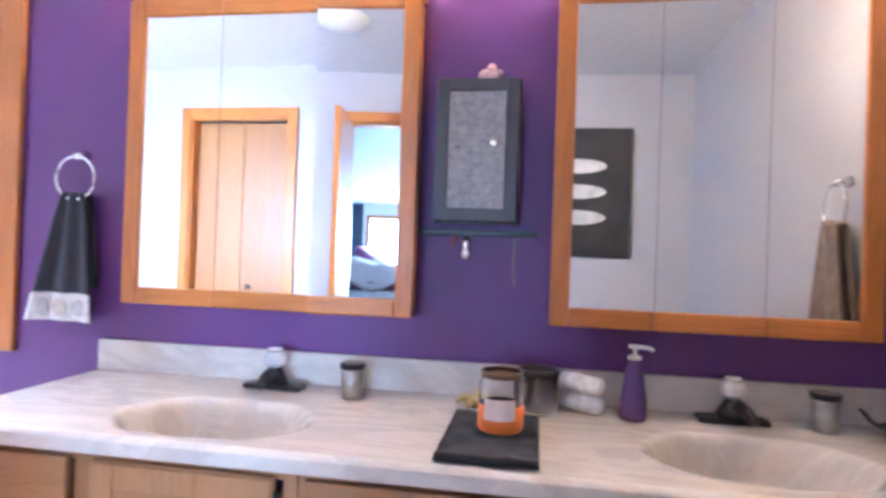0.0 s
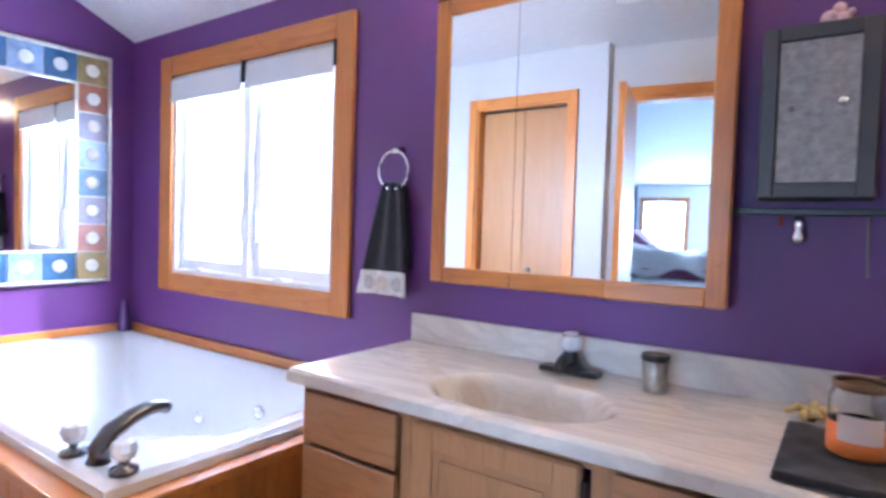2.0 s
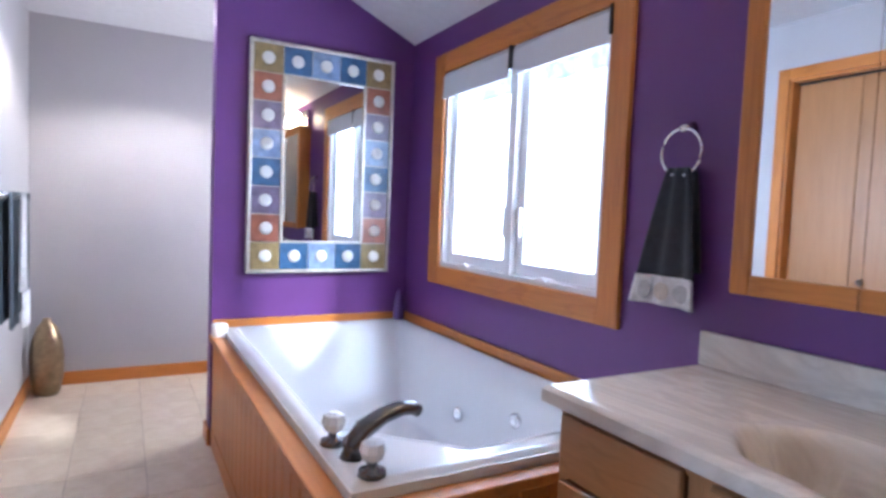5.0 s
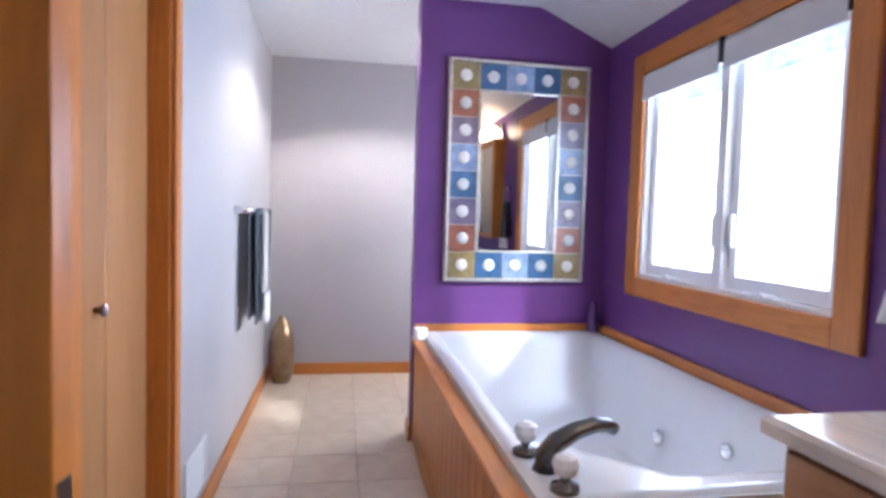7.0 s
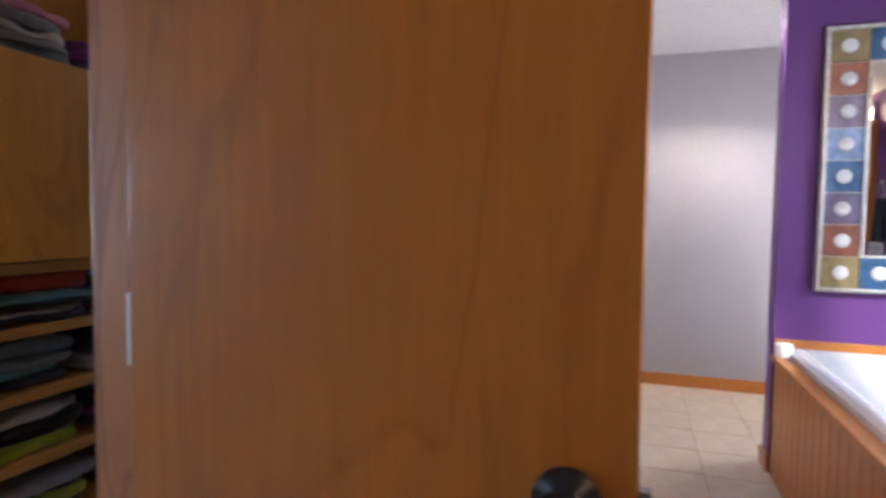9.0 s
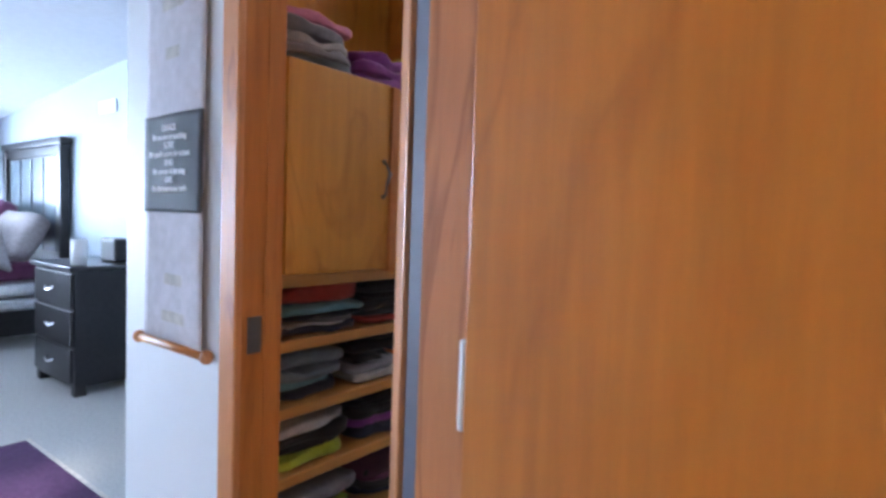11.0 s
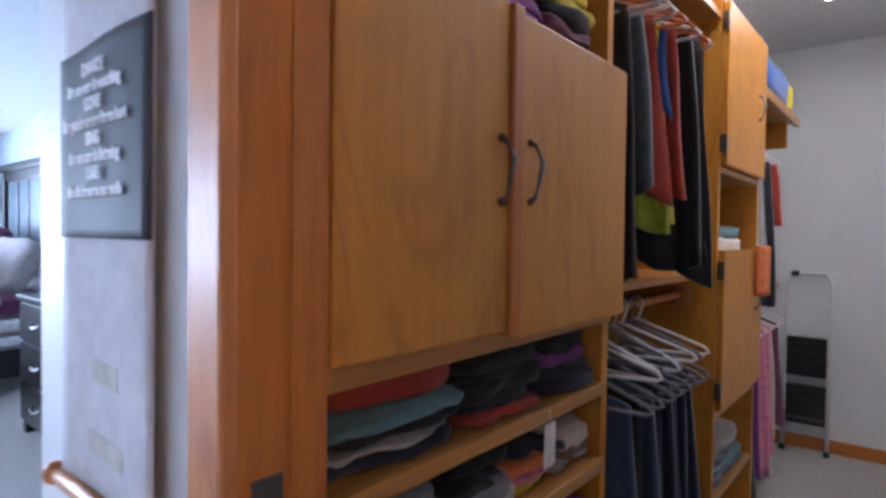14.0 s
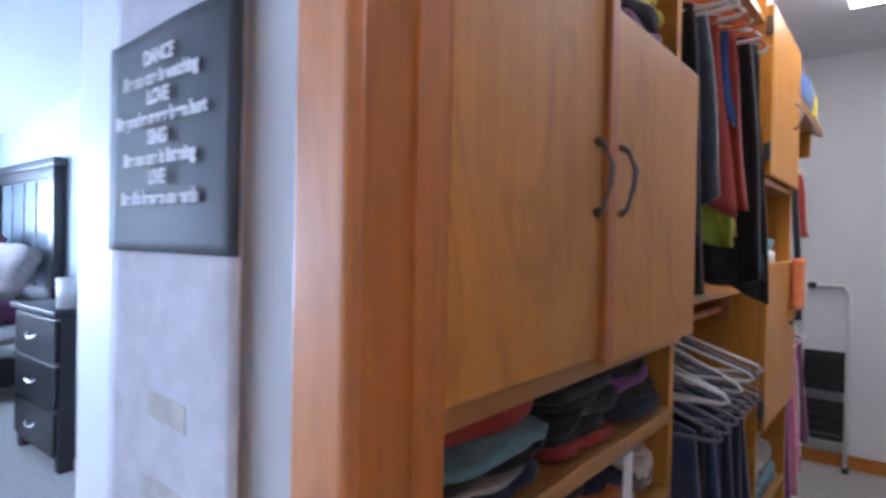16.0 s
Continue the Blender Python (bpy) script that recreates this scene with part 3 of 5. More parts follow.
FY = -0.535
edges = [(1.365, 1.745, "drawers"), (1.745, 2.225, "door"), (2.225, 2.70, "drawers"), (2.70, 3.17, "door"), (3.17, XE - 0.005, "door")]
for x0, x1, kind in edges:
    u = thing("vanity_cabinet", ((x0 + x1) / 2, -0.27, 0), "honey oak vanity cabinet with " + ("stacked drawers" if kind == "drawers" else "a raised panel door"), "cabinet", "vanity cabinets")
    part("body", boxes([(x0 + 0.001, x0 + 0.018, FY + 0.02, -0.002, 0.09, 0.66), (x1 - 0.018, x1 - 0.001, FY + 0.02, -0.002, 0.09, 0.66), (x0 + 0.018, x1 - 0.018, FY + 0.02, -0.002, 0.09, 0.105)]), VANITY_OAK, u)
    part("face_frame", boxes([(x0 + 0.001, x0 + 0.03, FY, FY + 0.019, 0.09, CT - 0.042), (x1 - 0.03, x1 - 0.001, FY, FY + 0.019, 0.09, CT - 0.042), (x0 + 0.03, x1 - 0.03, FY, FY + 0.019, 0.745, CT - 0.042), (x0 + 0.03, x1 - 0.03, FY, FY + 0.019, 0.09, 0.13)]), VANITY_OAK, u)
    part("toe_kick", box(x0 + 0.001, x1 - 0.001, -0.47, -0.455, 0, 0.09), VANITY_OAK_X, u)
    if kind == "drawers":
        for z0, z1 in ((0.615, 0.755), (0.40, 0.60), (0.12, 0.385)):
            panel_front(u, "drawer_front", x0 + 0.018, x1 - 0.035, z0, z1, FY - 0.019, VANITY_OAK_X, False)
    else:
        panel_front(u, "door", x0 + 0.025, x1 - 0.045, 0.12, 0.755, FY - 0.019, VANITY_OAK, True)

# ---- mirrored cabinets with light bars ----


def mirror_cabinet(x0, x1, ajar=0.0):
    z0, z1, yf = 1.035, 1.935, -0.105
    c = thing("mirror_cabinet", ((x0 + x1) / 2, 0, z0), "oak framed three-panel mirrored medicine cabinet on the wall", "medicine cabinet", "mirror cabinets over the vanity")
    part("body", box(x0 + 0.012, x1 - 0.012, -0.078, -0.001, z0 + 0.01, z1 - 0.01), OAK, c)
    third = (x1 - x0) / 3
    for k in range(3):
        a, b = x0 + k * third + 0.0008, x0 + (k + 1) * third - 0.0008
        pieces = [part("mirror_door", box(a + (0.046 if k == 0 else 0), b - (0.046 if k == 2 else 0), -0.096, -0.080, z0 + 0.046, z1 - 0.046), MIRROR, c, "silvered mirror panel")]
        for za, zb in ((z1 - 0.05, z1), (z0, z0 + 0.05)):
            pieces.append(part("rail", box(a + (0.05 if k == 0 else 0), b - (0.05 if k == 2 else 0), yf, -0.080, za, zb, bev=0.005), OAK_X, c))
        if k != 1:
            sa = x0 if k == 0 else x1 - 0.05
            pieces.append(part("stile", box(sa, sa + 0.05, yf, -0.080, z0, z1, bev=0.005), OAK, c))
        if k == 2 and ajar:
            for piece in pieces:
                piece.matrix_basis = pose(x1, -0.080, 0, 0, 0, ajar) @ Matrix.Translation((-x1, 0.080, 0))
    lb = thing("light_bar", ((x0 + x1) / 2, 0, 1.95), "oak vanity light bar with lit globe bulbs", "wall light", "vanity light bars")
    part("back_plate", box(x0 + 0.02, x1 - 0.02, -0.04, -0.001, 1.952, 2.09, bev=0.006), CHROME, lb)
    part("shelf", box(x0 + 0.005, x1 - 0.005, -0.115, -0.001, 1.937, 1.95, bev=0.003), OAK_X, lb)
    for k in range(4):
        x = x0 + 0.12 + k * (x1 - x0 - 0.24) / 3
        part("socket", lathe([(0.02, 0), (0.024, 0.02)], (x, -0.041, 2.03), 16, pose(0, 0, 0, 90, 0, 0)), CHROME, lb, smooth=True)
        part("bulb", ball((x, -0.105, 2.03), 0.045), BULB, lb, "glowing warm globe bulb", smooth=True)
    return c


BULB = glowing("warm_bulb", (1.0, 0.70, 0.40), 32.0)
mirror_cabinet(1.47, 2.355, 4.7)
mirror_cabinet(2.725, 3.52)

# ---- doors ----
ORIGIN[0] = SUITE
knob_prof = [(0.0, 0.0), (0.032, 0.0), (0.032, 0.006), (0.012, 0.012), (0.012, 0.03), (0.026, 0.038), (0.029, 0.05), (0.024, 0.062), (0.0, 0.066)]
HINGE = (1.876, -2.124)
door = thing("door_1", (HINGE[0], HINGE[1], 0.01), "open flush oak veneer bathroom door", "door")
DL = 0.58
dm = pose(HINGE[0], HINGE[1], 0.012, 0, 0, 88.8)
leaf = part("leaf", box(0, DL, 0.0, 0.035, 0, 1.99, bev=0.002), DOOR_OAK, door)
for s in (0, 1):
    rot = pose(DL - 0.06, -0.001 if s == 0 else 0.036, 0.91, 90 if s == 0 else -90)
    part("knob", lathe(knob_prof, (0, 0, 0), 24, Matrix.Identity(4)), BLACKMETAL, door, "dark bronze round door knob", smooth=True).matrix_basis = dm @ rot
part("latch", box(DL - 0.001, DL + 0.012, 0.012, 0.024, 0.898, 0.923), NICKEL, door).matrix_basis = dm
part("latch_plate", box(DL + 0.0002, DL + 0.0015, 0.006, 0.030, 0.873, 0.948), NICKEL, door).matrix_basis = dm
for z in (0.28, 1.0, 1.75):
    part("hinge", box(-0.010, -0.001, 0.003, 0.034, z - 0.02, z + 0.07, bev=0.003), PLASTIC, door, "painted hinge").matrix_basis = dm
leaf.matrix_basis = dm

ORIGIN[0] = BATH
bd = thing("door_2", (0.8, YS, 0), "closed pale birch bifold closet door", "door", kind="structure")
part("lining", box(0.460, 0.475, YS - 0.1, YS - 0.001, 0, 2.03), OAK, bd)
part("lining", box(1.115, 1.130, YS - 0.1, YS - 0.001, 0, 2.03), OAK, bd)
part("lining", box(0.475, 1.115, YS - 0.1, YS - 0.001, 2.017, 2.03), OAK_X, bd)
for a, b in ((0.478, 0.794), (0.797, 1.112)):
    lf = part("leaf", box(a, b, YS - 0.092, YS - 0.064, 0.015, 2.005, bev=0.003), BIFOLD, bd)
part("knob", lathe([(0.0, 0), (0.008, 0), (0.008, 0.012), (0.016, 0.018), (0.016, 0.026), (0.0, 0.03)], (0.86, YS - 0.064, 0.95), 18, pose(0, 0, 0, -90)), NICKEL, bd, smooth=True)
part("track", box(0.476, 1.114, YS - 0.098, YS - 0.055, 2.006, 2.016), BLACKMETAL, bd)
for a in ((0.40, 0.462, 0, 2.09), (1.128, 1.19, 0, 2.09)):
    part("casing", box(a[0], a[1], YS + 0.001, YS + 0.017, a[2], a[3], bev=0.004), OAK, bd)
part("casing", box(0.462, 1.128, YS + 0.001, YS + 0.017, 2.028, 2.09, bev=0.004), OAK_X, bd)

# ---- bathroom things ----
dl = thing("recessed_downlight", (-1.0, -1.3, 2.39), "white recessed ceiling downlight over the alcove", "ceiling light")
part("trim_ring", lathe([(0.055, 0.0), (0.085, 0.0), (0.085, 0.012), (0.055, 0.012)], (-1.0, -1.3, 2.386), 28), PLASTIC, dl, smooth=True)

cl_ = thing("ceiling_light", (1.9, -1.35, 2.40), "frosted round ceiling light, switched off", "ceiling light")
part("base", lathe([(0.15, 0), (0.15, 0.03)], (1.9, -1.35, 2.368), 32), CHROME, cl_, smooth=True)
part("diffuser", lathe([(0.0, -0.075), (0.06, -0.07), (0.11, -0.05), (0.14, -0.02), (0.145, 0.0)], (1.9, -1.35, 2.367), 32), PLASTIC, cl_, smooth=True)

# tiled mirror on the tub end wall
MY0, MY1, MZ0, MZ1 = -0.908, -0.130, 0.870, 2.045
TILEC = {"y": (0.25, 0.19, 0.085), "r": (0.26, 0.095, 0.06), "p": (0.16, 0.13, 0.20), "l": (0.22, 0.30, 0.46), "b": (0.045, 0.11, 0.22)}
TILEM = {k: plain("glazed_tile_" + k, c, 0.3, vary=0.3, scale=25, relief=0.25, relief_scale=50) for k, c in TILEC.items()}
DOT = plain("white_glaze", (0.72, 0.71, 0.68), 0.3, vary=0.06, relief=0.15, relief_scale=60)
SILVERF = plain("silver_leaf", (0.55, 0.53, 0.48), 0.35, 0.7, 0.2, 40, 0.2)
dm_ = thing("tile_mirror", (XW, -0.5, MZ0), "wall mirror framed in coloured tiles with white dots", "mirror")
X0 = XW + 0.001
part("backing", box(X0, X0 + 0.022, MY0 + 0.01, MY1 - 0.01, MZ0 + 0.01, MZ1 - 0.01), SILVERF, dm_)
for a in ((MY0, MY0 + 0.018, MZ0, MZ1), (MY1 - 0.018, MY1, MZ0, MZ1)):
    part("outer_frame", box(X0, X0 + 0.034, a[0], a[1], a[2], a[3], bev=0.004), SILVERF, dm_)
for z in (MZ0, MZ1 - 0.018):
    part("outer_frame", box(X0, X0 + 0.034, MY0 + 0.018, MY1 - 0.018, z, z + 0.018, bev=0.004), SILVERF, dm_)
iy0, iy1, iz0, iz1 = MY0 + 0.018, MY1 - 0.018, MZ0 + 0.018, MZ1 - 0.018
tw, th = (iy1 - iy0) / 5, (iz1 - iz0) / 8
part("mirror_glass", box(X0 + 0.022, X0 + 0.026, iy0 + tw, iy1 - tw, iz0 + th, iz1 - th), MIRROR, dm_)
for a in ((iy0 + tw - 0.004, iy0 + tw + 0.012), (iy1 - tw - 0.012, iy1 - tw + 0.004)):
    part("inner_frame", box(X0 + 0.022, X0 + 0.036, a[0], a[1], iz0 + th - 0.004, iz1 - th + 0.004, bev=0.003), SILVERF, dm_)
for z in (iz0 + th - 0.004, iz1 - th - 0.008):
    part("inner_frame", box(X0 + 0.022, X0 + 0.036, iy0 + tw + 0.012, iy1 - tw - 0.012, z, z + 0.012, bev=0.003), SILVERF, dm_)
sides = "yrplbpry"
rng = random.Random(4)
for r in range(8):
    for c in range(5):
        if r in (0, 7) or c in (0, 4):
            key = sides[r] if c in (0, 4) else "blb"[c - 1]
            y, z = iy0 + (c + 0.5) * tw, iz1 - (r + 0.5) * th
            t_ = part("tile", box(X0 + 0.022, X0 + 0.030, y - tw / 2 + 0.002, y + tw / 2 - 0.002, z - th / 2 + 0.002, z + th / 2 - 0.002, bev=0.002), TILEM[key], dm_)
            part("dot", lathe([(0.0, 0), (0.032, 0), (0.031, 0.004), (0.024, 0.008), (0.0, 0.009)], (X0 + 0.0302, y + rng.uniform(-.003, .003), z), 18, pose(0, 0, 0, 0, 90)), DOT, t_, smooth=True)


def soap_bottle(name, at, h, r, mat, label, pump):
    b = thing(name, at, label, "bottle")
    part("body", lathe([(0.0, 0), (r * 0.9, 0), (r, 0.01), (r * 0.95, h * 0.3), (r * 0.62, h * 0.72), (r * 0.42, h * 0.8), (r * 0.42, h * 0.84), (0, h * 0.84)], at, 24), mat, b, smooth=True)
    if pump:
        x, y, z = at
        part("pump", lathe([(r * 0.5, 0), (r * 0.5, h * 0.05), (r * 0.16, h * 0.06), (r * 0.16, h * 0.15), (r * 0.5, h * 0.16), (r * 0.45, h * 0.2)], (x, y, z + h * 0.84), 18), PLASTIC, b, "white pump", smooth=True)
        part("nozzle", tube([(x, y, z + h * 1.02), (x + 0.03, y - 0.012, z + h * 1.02), (x + 0.042, y - 0.016, z + h * 0.99)], 0.0055), PLASTIC, b, smooth=True)
    return b


PURPLEPL = plain("purple_liquid_soap", (0.10, 0.045, 0.17), 0.18, vary=0.1, relief=0)
soap_bottle("soap_dispenser", (2.94, -0.13, CT + 0.001), 0.178, 0.034, PURPLEPL, "purple soap dispenser with a white pump on the vanity", True)
soap_bottle("bottle", (XW + 0.055, -0.065, 0.601), 0.20, 0.034, PURPLEPL, "slim purple bottle standing in the tub corner", False)

# basin taps and tumblers
for (cx, cy), g in zip(((1.965, -0.10), (3.185, -0.095)), (0, 1)):
    f_ = thing("basin_faucet", (cx, cy, CT), "black basin faucet with a crystal knob", "faucet", "basin faucets")
    part("base", box(cx - 0.085, cx + 0.085, cy - 0.027, cy + 0.027, CT + 0.001, CT + 0.016, bev=0.006), BLACKMETAL, f_)
    part("body", lathe([(0.04, 0), (0.036, 0.014), (0.026, 0.032), (0.02, 0.044), (0.0, 0.046)], (cx, cy, CT + 0.015), 24), BLACKMETAL, f_, smooth=True)
    part("spout", tube([(cx, cy, CT + 0.04), (cx + 0.005, cy - 0.05, CT + 0.05), (cx + 0.01, cy - 0.09, CT + 0.045), (cx + 0.012, cy - 0.11, CT + 0.03)], [0.019, 0.016, 0.014, 0.012], 14), BLACKMETAL, f_, smooth=True)
    part("knob", lathe([(0.012, 0), (0.03, 0.012), (0.034, 0.03), (0.026, 0.046), (0.0, 0.05)], (cx, cy, CT + 0.060), 10), CRYSTAL, f_, "faceted crystal knob")
    part("cap", lathe([(0.02, 0), (0.02, 0.004), (0.0, 0.006)], (cx, cy, CT + 0.111), 16), PLASTIC, f_)
TUMBLER = plain("hammered_silver", (0.34, 0.32, 0.29), 0.32, 0.85, 0.25, 30, 0.5, 70)
for x, y in ((2.205, -0.135), (3.39, -0.115)):
    c_ = thing("tumbler", (x, y, CT), "hammered silver tumbler on the vanity", "cup", "tumblers on the vanity")
    part("body", lathe([(0.0, 0), (0.027, 0), (0.030, 0.004), (0.030, 0.04), (0.033, 0.094), (0.030, 0.094), (0.027, 0.012), (0.0, 0.01)], (x, y, CT + 0.001), 28), TUMBLER, c_, smooth=True)
    part("rim_band", lathe([(0.0345, 0), (0.0345, 0.014), (0.0332, 0.015), (0.0332, 0)], (x, y, CT + 0.081), 28), BLACKMETAL, c_, "dark rim band", smooth=True)

mat_ = thing("folded_cloth", (2.6, -0.40, CT), "folded black cloth under a candle on the vanity", "cloth")
part("lower_fold", box(2.50, 2.705, -0.545, -0.20, CT + 0.001, CT + 0.008, bev=0.003), CLOTH["black"], mat_)
part("upper_fold", sheet(lambda u, v: Vector((2.503 + u * 0.2, -0.547 + v * 0.34, CT + 0.012 + 0.006 * noise.noise(Vector((u * 5, v * 6, 2))) + 0.006 * math.exp(-(v / 0.05) ** 2))), 18, 24, 0.007), CLOTH["black"], mat_, smooth=True)
part("rolled_edge", tube([(2.503 + k * 0.0222, -0.545 + 0.002 * math.sin(k * 2), CT + 0.011) for k in range(10)], 0.008, 10), CLOTH["black"], mat_, smooth=True)
jar = thing("candle_jar", (2.62, -0.37, CT + 0.03), "glass jar candle with orange wax", "candle")
part("wax", lathe([(0.0, 0), (0.046, 0), (0.05, 0.006), (0.05, 0.055), (0.0, 0.057)], (2.62, -0.37, CT + 0.02), 28), plain("orange_wax", (0.75, 0.19, 0.03), 0.4, relief=0), jar, "orange wax", smooth=True)
part("jar", lathe([(0.047, 0.058), (0.05, 0.058), (0.05, 0.10), (0.043, 0.115), (0.043, 0.128), (0.04, 0.128), (0.04, 0.115), (0.047, 0.1), (0.047, 0.058)], (2.62, -0.37, CT + 0.02), 28), CLEAR, jar, smooth=True)
part("label", sheet(lambda u, v: Vector((2.62 + 0.0512 * math.sin((u - 0.5) * 1.4), -0.37 - 0.0512 * math.cos((u - 0.5) * 1.4), CT + 0.05 + v * 0.045)), 10, 2), plain("pale_label", (0.8, 0.62, 0.52), 0.6), jar, "pale paper label")
part("rim", lathe([(0.046, 0), (0.046, 0.014), (0.0435, 0.014), (0.0435, 0)], (2.62, -0.37, CT + 0.136), 24), plain("bronze_lid", (0.16, 0.10, 0.06), 0.35, 0.8), jar, "bronze rim", smooth=True)
jar2 = thing("glass_jar", (2.70, -0.15, CT), "clear glass jar with a dark rim", "jar")
part("jar", lathe([(0.0, 0), (0.05, 0), (0.053, 0.01), (0.053, 0.10), (0.049, 0.10), (0.049, 0.012), (0.0, 0.006)], (2.70, -0.13, CT + 0.001), 26), CLEAR, jar2, smooth=True)
part("rim", lathe([(0.055, 0), (0.055, 0.014), (0.048, 0.014), (0.048, 0)], (2.70, -0.13, CT + 0.098), 26), BLACKMETAL, jar2, smooth=True)
for k in range(2):
    rt = thing("rolled_towel", (2.81, -0.10, CT + k * 0.05), "small white rolled face cloth", "towel", "rolled face cloths")
    part("roll", tube([(2.765, -0.06 - k * 0.005, CT + 0.027 + k * 0.047), (2.80, -0.09, CT + 0.028 + k * 0.047), (2.855, -0.135, CT + 0.027 + k * 0.047)], [0.022, 0.025, 0.023], 14), CLOTH["white"], rt, smooth=True)
fl = thing("yellow_flower", (2.54, -0.15, CT), "small dried yellow flower lying on the vanity", "flower")
pet = bmesh.new()
for k in range(9):
    a = k * 0.7
    add_tube(pet, [(2.54, -0.15, CT + 0.012), (2.54 + 0.028 * math.cos(a), -0.15 + 0.028 * math.sin(a), CT + 0.022 + 0.006 * (k % 3)), (2.54 + 0.05 * math.cos(a + 0.3), -0.15 + 0.045 * math.sin(a + 0.3), CT + 0.014 + 0.01 * (k % 2))], [0.004, 0.010, 0.004], 6)
part("petals", pet, plain("dried_yellow", (0.55, 0.40, 0.15), 0.8), fl, smooth=True)
part("heart", ball((2.54, -0.15, CT + 0.014), 0.013, n=10), plain("dried_brown", (0.2, 0.1, 0.03), 0.9), fl)
ds = thing("soap_dish", (3.53, -0.16, CT), "dark bronze leaf shaped soap dish", "dish")
part("dish", sheet(lambda u, v: Vector((3.465 + u * 0.12, -0.24 + v * 0.13, CT + 0.006 + 0.035 * ((2 * u - 1) ** 2 + 0.6 * (2 * v - 1) ** 2) + 0.004 * math.sin(u * 14))), 16, 12, 0.005), BLACKMETAL, ds, smooth=True)

# dark cabinet between the mirrors
art = thing("wall_cabinet", (2.51, 0, 1.3), "small dark wall cabinet with a woven silver front", "cabinet")
ax0, ax1, az0, az1 = 2.405, 2.632, 1.302, 1.69
part("box", box(ax0, ax1, -0.10, -0.001, az0, az1, bev=0.004), BLACKPAINT, art)
WEAVE = plain("woven_silver_reed", (0.30, 0.28, 0.27), 0.45, 0.3, 0.25, 60, 0.6, 160)
dr = part("door", boxes([(ax0 + 0.003, ax0 + 0.036, -0.116, -0.101, az0 + 0.003, az1 - 0.003), (ax1 - 0.036, ax1 - 0.003, -0.116, -0.101, az0 + 0.003, az1 - 0.003), (ax0 + 0.036, ax1 - 0.036, -0.116, -0.101, az1 - 0.035, az1 - 0.003), (ax0 + 0.036, ax1 - 0.036, -0.116, -0.101, az0 + 0.003, az0 + 0.035)], bev=0.003), plain("charcoal_frame", (0.055, 0.052, 0.055), 0.4), art)
wv_ = bmesh.new()
nx, nz = 9, 20
for i in range(nx):
    for j in range(nz):
        x, z = ax0 + 0.038 + (i + 0.5) * (ax1 - ax0 - 0.076) / nx, az0 + 0.037 + (j + 0.5) * (az1 - az0 - 0.074) / nz
        s = 0.5 if (i + j) % 2 else 0.95
        add_box(wv_, x - 0.0085, x + 0.0085, -0.108 - 0.003 * s, -0.103, z - 0.0075, z + 0.0075, 0.0)
part("woven_panel", wv_, WEAVE, dr, "woven silver reed panel")["kind"] = "stuff"
part("knob", ball((2.565, -0.128, 1.51), 0.011, n=12), CHROME, dr, smooth=True)
part("knob", ball((2.470, -0.124, 1.50), 0.007, n=10), NICKEL, dr, smooth=True)
orn = thing("small_figurine", (2.545, -0.05, az1), "small pink and white porcelain ornament on the cabinet", "ornament")
ob_ = bmesh.new()
for (x, z, r) in ((2.53, 0.02, 0.02), (2.555, 0.018, 0.016), (2.548, 0.042, 0.014), (2.57, 0.03, 0.01)):
    bmesh.ops.create_uvsphere(ob_, u_segments=12, v_segments=8, radius=r, matrix=Matrix.Translation((x, -0.05, az1 + z)))
part("figure", ob_, plain("pink_porcelain", (0.62, 0.42, 0.44), 0.25, vary=0.4, scale=40), orn, smooth=True)
rail = thing("key_rail", (2.51, 0, 1.275), "black wall rail with trinkets hanging from it", "hook rail")
part("rail", box(2.35, 2.69, -0.035, -0.001, 1.268, 1.284, bev=0.003), BLACKPAINT, rail)
part("trinket", lathe([(0.0, 0), (0.014, 0.004), (0.016, 0.018), (0.008, 0.03), (0.013, 0.045), (0.008, 0.062), (0.002, 0.066)], (2.49, -0.03, 1.20), 14), CHROME, rail, "silver trinket", smooth=True)
part("chain", tube([(2.625, -0.03, 1.27), (2.624, -0.032, 1.2), (2.627, -0.03, 1.13)], 0.0028, 6), NICKEL, rail)
part("cord", tube([(2.455, -0.03, 1.27), (2.452, -0.032, 1.24)], 0.004, 6), CLOTH["red"], rail)


